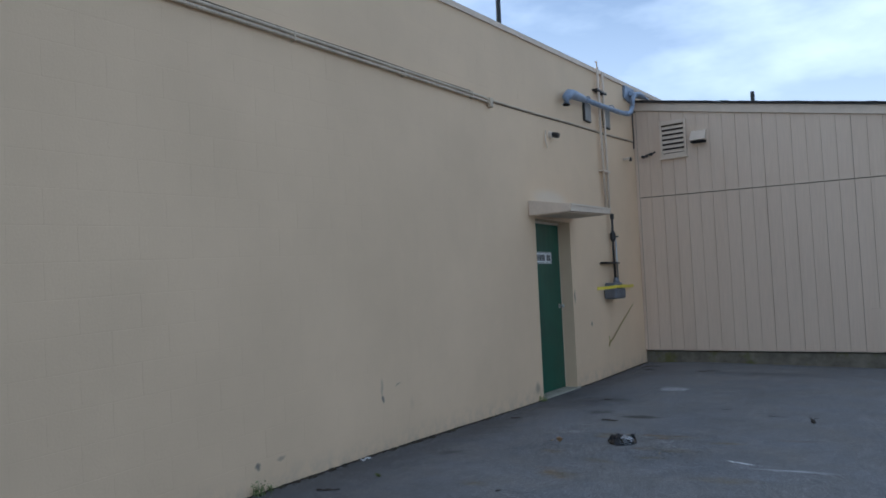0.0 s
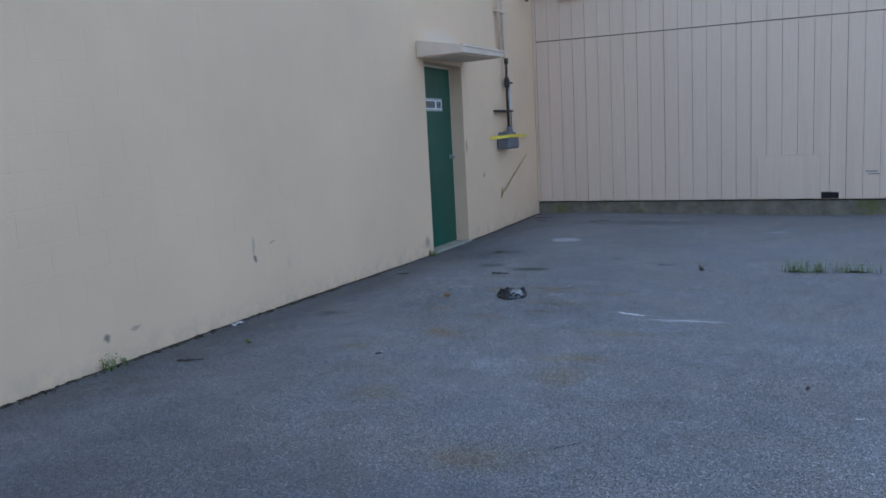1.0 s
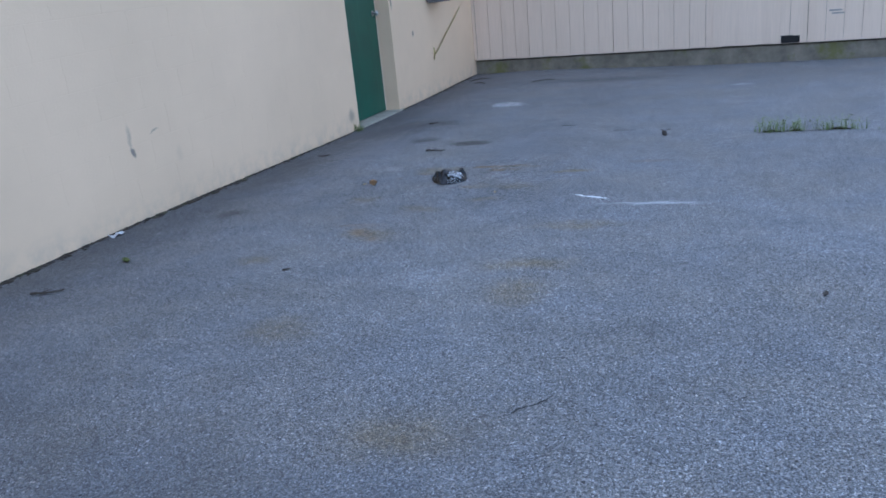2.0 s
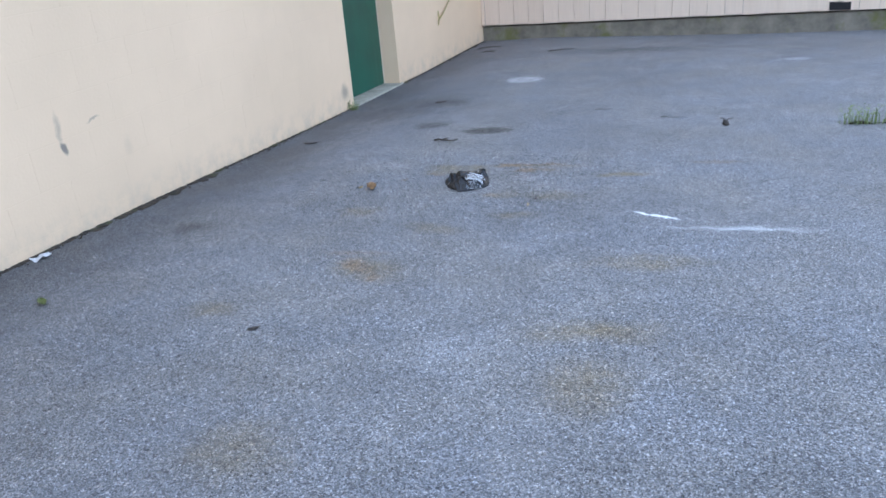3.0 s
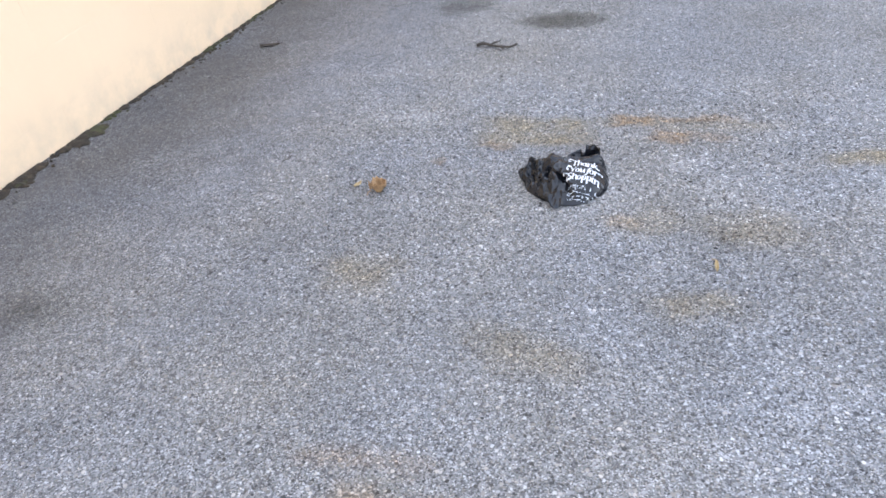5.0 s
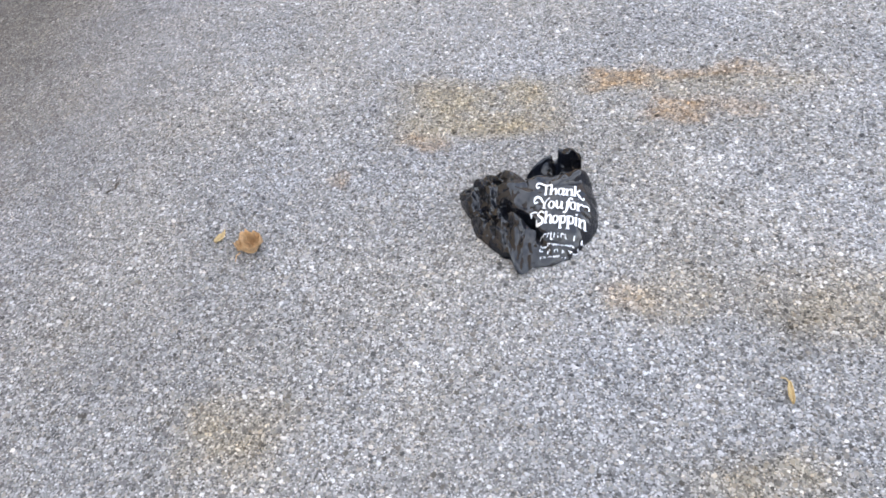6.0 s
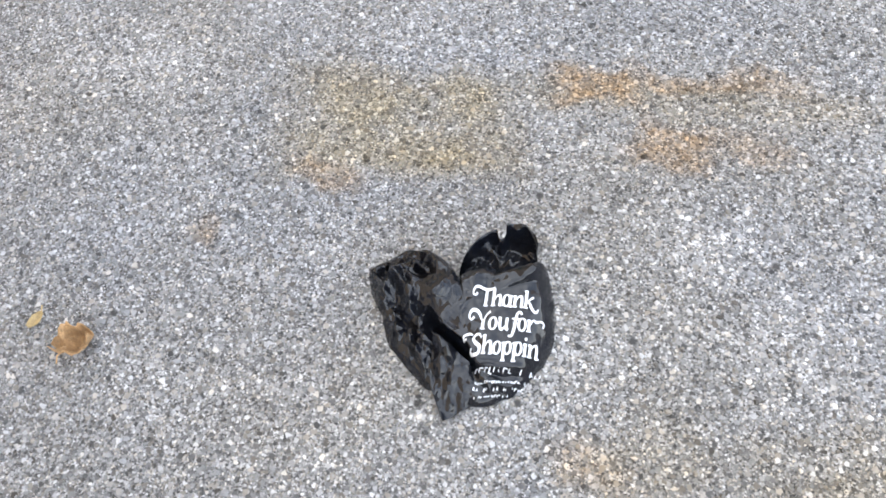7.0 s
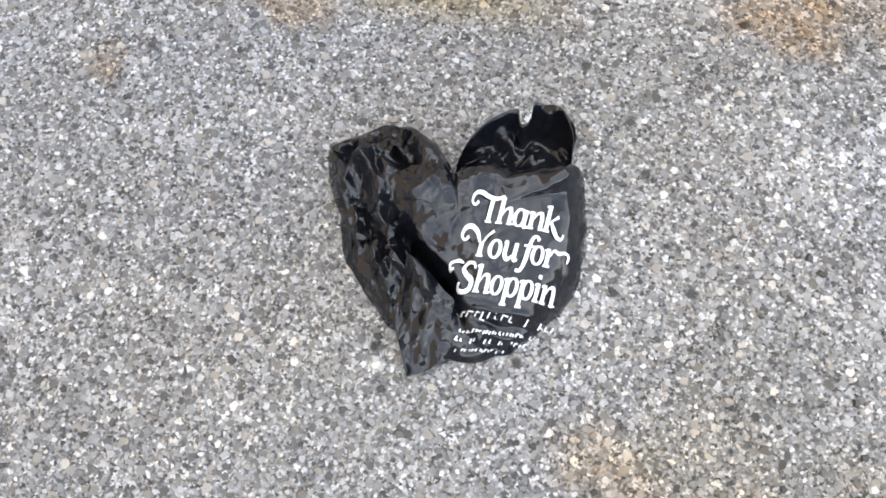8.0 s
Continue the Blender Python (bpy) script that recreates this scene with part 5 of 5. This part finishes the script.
leaf("dry_leaf", "curled orange-brown dry leaf lying on asphalt", 1.280, 7.340, 0.048, 0.050, 0.5, 215, M_DRYLEAF, 1, 5, crisp=0.030)
leaf("small_leaf", "small pale tan leaf scrap on asphalt", 1.205, 7.366, 0.026, 0.016, 0.3, 60, M_TANLEAF, 2)
leaf("narrow_leaf", "narrow yellowish dry leaf on asphalt", 2.184, 7.124, 0.034, 0.009, 0.4, 95, M_TANLEAF, 3, crisp=0.004)
leaf("green_leaf", "old olive green leaf near the wall", 0.512, 5.795, 0.065, 0.035, 0.3, 150, M_OLIVE, 4)
leaf("green_leaf", "small dark leaf scrap on asphalt", 1.525, 5.712, 0.035, 0.02, 0.25, 30, M_TWIG, 5)
leaf("pale_scrap", "pale flat scrap on asphalt", 2.513, 3.865, 0.032, 0.02, 0.15, 10, M_PAPER, 6)
leaf("pale_scrap", "pale flat scrap on asphalt", 4.043, 5.249, 0.032, 0.015, 0.15, 5, M_PAPER, 7)
leaf("dark_leaf", "dark rotten leaf on asphalt", 3.855, 5.619, 0.04, 0.02, 0.2, 70, M_TWIG, 8)
leaf("dark_leaf", "dark rotten leaf on asphalt", 0.31, 8.50, 0.09, 0.028, 0.2, 10, M_TWIG, 9)


def twig(label, x, y, length, turn, r=0.004, bend=0.02, forks=1, seed=0):
    rnd = random.Random(seed + 20)
    ob = base("twig", label, "twig", pose(x, y, r + ground_z(x, y), 0, 0, turn))
    pts = [(length * (i / 6 - 0.5), bend * math.sin(i * 0.9 + seed), abs(0.3 * bend * math.sin(i * 1.3))) for i in range(7)]
    part("stick", piped(pts, [r * (1 - 0.08 * i) for i in range(7)], 6), M_TWIG, ob)
    for k in range(forks):
        i = 2 + k
        a = Vector(pts[i])
        part("fork", piped([a, a + Vector((length * 0.12, (1 - 2 * (k % 2)) * length * 0.1, 0.004)), a + Vector((length * 0.22, (1 - 2 * (k % 2)) * length * 0.22, 0.003))], [r * 0.6, r * 0.5, r * 0.3], 5), M_TWIG, ob)


twig("dark broken twig on asphalt", 1.348, 8.415, 0.16, 5, 0.007, 0.02, 2, 1)
twig("dark stick beside the wall foot", 0.428, 5.332, 0.16, 25, 0.007, 0.012, 1, 2)
twig("thin dark fibre on asphalt", 0.912, 7.500, 0.05, 70, 0.0014, 0.012, 2, 3)
twig("dark broken twig near the corner", 1.322, 12.82, 0.30, 10, 0.006, 0.03, 1, 4)
twig("dark broken twig near the corner", 0.30, 13.42, 0.30, 25, 0.007, 0.04, 2, 5)
twig("dark broken twig near the corner", 0.42, 13.0, 0.2, -20, 0.006, 0.03, 1, 6)
twig("thin twig on asphalt", 2.25, 9.35, 0.12, 10, 0.0022, 0.012, 0, 7)
twig("thin twig on asphalt", 2.75, 9.05, 0.16, -6, 0.0022, 0.012, 0, 8)
twig("thin twig on asphalt", 0.88, 9.75, 0.10, 40, 0.006, 0.012, 1, 9)

# dark clod standing on the asphalt
bm = bmesh.new()
bmesh.ops.create_icosphere(bm, subdivisions=3, radius=0.02)
for v in bm.verts:
    v.co *= 1 + 0.35 * noise.noise(v.co * 55)
    v.co.z = max(v.co.z + 0.015, 0.0)
clod = base("dirt_clod", "dark clod with dry stalks on asphalt", "clod", pose(3.081, 8.80, 0))
part("lump", bm, M_TWIG, clod)
for a in (20, 140, 250):
    part("stalk", piped([(0, 0, 0.025), (0.02 * math.cos(radians(a)), 0.02 * math.sin(radians(a)), 0.045), (0.045 * math.cos(radians(a)), 0.045 * math.sin(radians(a)), 0.04)], 0.003, 5), M_TWIG, clod)

# crumpled paper at the wall foot
paper = base("paper_scrap", "torn dirty white paper at the wall foot", "paper", pose(0.075, 6.235, 0.002 + ground_z(0.075, 6.235), 0, 0, 78))
bm = bmesh.new()
gr = [[bm.verts.new((-0.045 + 0.09 * i / 10 + 0.006 * noise.noise(Vector((i, j, 1))), -0.022 + 0.044 * j / 6 + 0.008 * noise.noise(Vector((i * .6, j * .2, 5))),
      0.012 + 0.024 * facet(i * 0.012, j * 0.012, 0.03, 3.0))) for j in range(7)] for i in range(11)]
for i in range(10):
    for j in range(6):
        bm.faces.new((gr[i][j], gr[i + 1][j], gr[i + 1][j + 1], gr[i][j + 1]))
ob = part("sheet", bm, M_PAPER, paper)
ob.modifiers.new("thickness", 'SOLIDIFY').thickness = 0.0006


def weed(x, y, spread, height, count, seed, label="tuft of green weeds growing from a crack"):
    rnd = random.Random(seed)
    ob = base("weed", label, "weed", pose(x, y, ground_z(x, y)), group="weeds in the crack")
    bm = bmesh.new()
    for _ in range(count):
        a, h = rnd.uniform(0, 2 * math.pi), height * rnd.uniform(0.4, 1.0)
        bx, by = rnd.gauss(0, spread * 0.5), rnd.gauss(0, 0.015)
        lean = rnd.uniform(0.2, 0.8) * h
        w = rnd.uniform(0.0012, 0.003)
        side = Vector((-math.sin(a), math.cos(a), 0)) * w
        out = Vector((math.cos(a), math.sin(a), 0))
        prev = None
        for i in range(5):
            s = i / 4
            c = Vector((bx, by, 0)) + out * lean * s * s + Vector((0, 0, h * (s - 0.25 * s * s)))
            pr = (bm.verts.new(c + side * (1 - s * 0.9)), bm.verts.new(c - side * (1 - s * 0.9)))
            if prev:
                bm.faces.new((prev[0], prev[1], pr[1], pr[0]))
            prev = pr
        for _k in range(rnd.randrange(3)):
            top = Vector((bx, by, 0)) + out * lean * rnd.uniform(0.1, 0.8) + Vector((0, 0, h * rnd.uniform(0.3, 0.8)))
            q = Vector((rnd.uniform(-1, 1), rnd.uniform(-1, 1), rnd.uniform(0, 0.7))).normalized() * 0.014
            n = Vector((-q.y, q.x, 0.004)) * 0.6
            bm.faces.new([bm.verts.new(top), bm.verts.new(top + q * 0.5 + n), bm.verts.new(top + q), bm.verts.new(top + q * 0.5 - n)])
    tagged(part("foliage", bm, M_GRASS, ob), kind="stuff")
    part("root_clump", piped([(-spread * 0.5, 0, 0.002), (0, 0.004, 0.008), (spread * 0.5, 0, 0.002)], [0.004, 0.012, 0.004], 6), M_SOIL, ob)


weed(3.84, 8.80, 0.13, 0.16, 80, 1)
weed(4.005, 8.815, 0.07, 0.16, 50, 2)
weed(4.285, 8.83, 0.15, 0.14, 85, 3)
weed(4.715, 8.58, 0.14, 0.14, 80, 4)
weed(0.05, 9.80, 0.07, 0.12, 46, 5, "small green weed at the door sill")
weed(0.05, 5.06, 0.05, 0.13, 40, 6, "green weed growing at the wall foot")
weed(0.03, 5.20, 0.04, 0.07, 24, 7, "green weed growing at the wall foot")

# ---- siding boards ----
def build_siding():
    rnd = random.Random(11)
    u, pitch, count = 0.052, 0.2033, 2
    edges = [0.052]
    while u < U_END - 0.1:
        u += pitch
        edges.append(u)
    for a, c in zip(edges, edges[1:]):
        g = 0.0012
        count += 1
        right = 0.005 if count % 6 == 0 else rnd.choice((0.0022, 0.0026, 0.003, 0.0036))
        for lower in (True, False):
            z0a, z0c = (0.176, 0.176) if lower else (band_z(a), band_z(c))
            if lower:
                z1a, z1c = band_z(a) - 0.014, band_z(c) - 0.014
            else:
                z1a, z1c = fascia_top(a) - 0.167, fascia_top(c) - 0.167
            if z1c - z0c < 0.05:
                continue
            off = rnd.uniform(-0.0015, 0.0015)
            shift = 0.0 if lower else -0.06
            dz = rnd.uniform(-0.006, 0.004) if lower else 0.0
            lo = [(a + g, off, z0a + dz), (c - right, off, z0c + dz), (c - right, 0.028, z0c + dz), (a + g, 0.028, z0a + dz)]
            hi = [(a + g, off, z1a), (c - right, off, z1c), (c - right, 0.028, z1c), (a + g, 0.028, z1a)]
            part("siding_board", hull6(bmesh.new(), lo, hi), M_SIDING, WALL_NORTH)


build_siding()


# ---- loose stone of the worn asphalt round the bag ----
def build_chips():
    rng = np.random.default_rng(5)
    x0, x1, y0, y1, step = 0.95, 2.65, 6.85, 8.2, 0.0058
    gx, gy = np.meshgrid(np.arange(x0, x1, step), np.arange(y0, y1, step))
    x = gx.ravel() + rng.uniform(-0.5, 0.5, gx.size) * step
    y = gy.ravel() + rng.uniform(-0.5, 0.5, gx.size) * step
    far = np.maximum(np.abs(x - 1.8) / 0.85, np.abs(y - 7.52) / 0.68)
    keep = rng.uniform(0, 1, x.size) < np.clip((1 - far) * 2.0, 0, 0.55)
    x, y = x[keep], y[keep]
    n = x.size
    size = rng.gamma(2.8, 0.00078, n).clip(0.0009, 0.0058)
    turn = rng.uniform(0, 2 * np.pi, n)
    k = 5
    ang = turn[:, None] + 2 * np.pi * (np.arange(k)[None, :] + rng.uniform(-0.28, 0.28, (n, k))) / k
    rad = size[:, None] * rng.uniform(0.7, 1.2, (n, k))
    st = rng.uniform(0.65, 1.0, n)[:, None]
    px, py = np.cos(ang) * rad, np.sin(ang) * rad * st
    h = (size * rng.uniform(0.25, 0.55, n))[:, None]
    tiltx, tilty = rng.normal(0, 0.16, (2, n, 1))
    low = np.stack([x[:, None] + px, y[:, None] + py, np.full((n, k), -0.0005)], -1)
    top = np.stack([x[:, None] + px * 0.66, y[:, None] + py * 0.66, np.maximum(h + px * tiltx + py * tilty, 0.0004)], -1)
    verts = np.concatenate([low, top], 1).reshape(-1, 3)
    b = (np.arange(n) * 2 * k)[:, None]
    quads = []
    for i in range(k):
        j = (i + 1) % k
        quads.append(np.concatenate([b + i, b + j, b + k + j, b + k + i], 1))
    quads = np.concatenate(quads, 0)
    tops = b + k + np.arange(k)[None, :]
    me = bpy.data.meshes.new("stone_chips")
    me.from_pydata(verts.tolist(), [], quads.tolist() + tops.tolist())
    me.materials.append(M_CHIPS)
    ob = new("stone_chips", me)
    tagged(ob, "grey, white and tan stone chips in worn asphalt", "stone chips", kind="stuff")


build_chips()


# ---- blocks of the painted wall ----
def build_blocks():
    wall = bpy.data.objects["wall_west"]
    lean = math.atan(0.036)
    shapes = {}

    def shape(w, h):
        """Face of one block with softened edges, its joint left as a shallow groove."""
        jz, jy, d = 0.0030, 0.0001, 0.0005
        return ([(-0.0002, -w / 2 + 0.0001, -h / 2 + 0.001), (-0.0002, w / 2 - 0.0001, -h / 2 + 0.001), (-0.0002, w / 2 - 0.0001, h / 2 - 0.001), (-0.0002, -w / 2 + 0.0001, h / 2 - 0.001),
                 (d, -w / 2 + jy, -h / 2 + jz), (d, w / 2 - jy, -h / 2 + jz), (d, w / 2 - jy, h / 2 - jz), (d, -w / 2 + jy, h / 2 - jz)],
                [(4, 5, 6, 7), (0, 1, 5, 4), (1, 2, 6, 5), (2, 3, 7, 6), (3, 0, 4, 7)])

    rest_v, rest_f = [], []
    rnd = random.Random(31)
    for row in range(-3, 24):
        y = 0.0 if row % 2 else -0.2
        while y < CORNER - 0.01:
            a, c = y, min(y + 0.4, CORNER - 0.003)
            y += 0.4
            mid = (a + c) / 2
            z = 0.1 + 0.2 * row + 0.036 * (mid - 5.0)
            if z - 0.11 > 0 and z + 0.12 > wall_top(a) - 0.055 or z + 0.1 < 0.0:
                continue
            # stop at the door opening
            if z - 0.1 < DOOR_H + 0.02:
                if a < DOOR_Y0 < c:
                    c = DOOR_Y0 - 0.001
                elif a < DOOR_Y1 < c:
                    a = DOOR_Y1 + 0.001
                elif DOOR_Y0 <= a and c <= DOOR_Y1:
                    continue
            if c - a < 0.03:
                continue
            mid, w = (a + c) / 2, round(c - a, 3)
            x = rnd.uniform(-0.0001, 0.0001)
            v, f = shape(w, 0.2)
            if 2.4 <= a and c <= 9.65 and -0.1 < z < 2.95 and w > 0.39:
                if w not in shapes:
                    me = bpy.data.meshes.new("block")
                    me.from_pydata(v, [], f)
                    me.materials.append(M_BLOCK)
                    shapes[w] = me
                ob = new("block", shapes[w])
                ob.parent = wall
                ob.matrix_local = Matrix.Translation((x, mid, z)) @ Matrix.Rotation(lean, 4, 'X')
            else:
                n = len(rest_v)
                rot = Matrix.Translation((x, mid, z)) @ Matrix.Rotation(lean, 4, 'X')
                rest_v.extend(tuple(rot @ Vector(q)) for q in v)
                rest_f.extend(tuple(n + k for k in q) for q in f)
    me = bpy.data.meshes.new("blockwork")
    me.from_pydata(rest_v, [], rest_f)
    me.materials.append(M_BLOCK)
    ob = new("blockwork", me)
    ob.parent = wall
    tagged(ob, kind="stuff")


build_blocks()
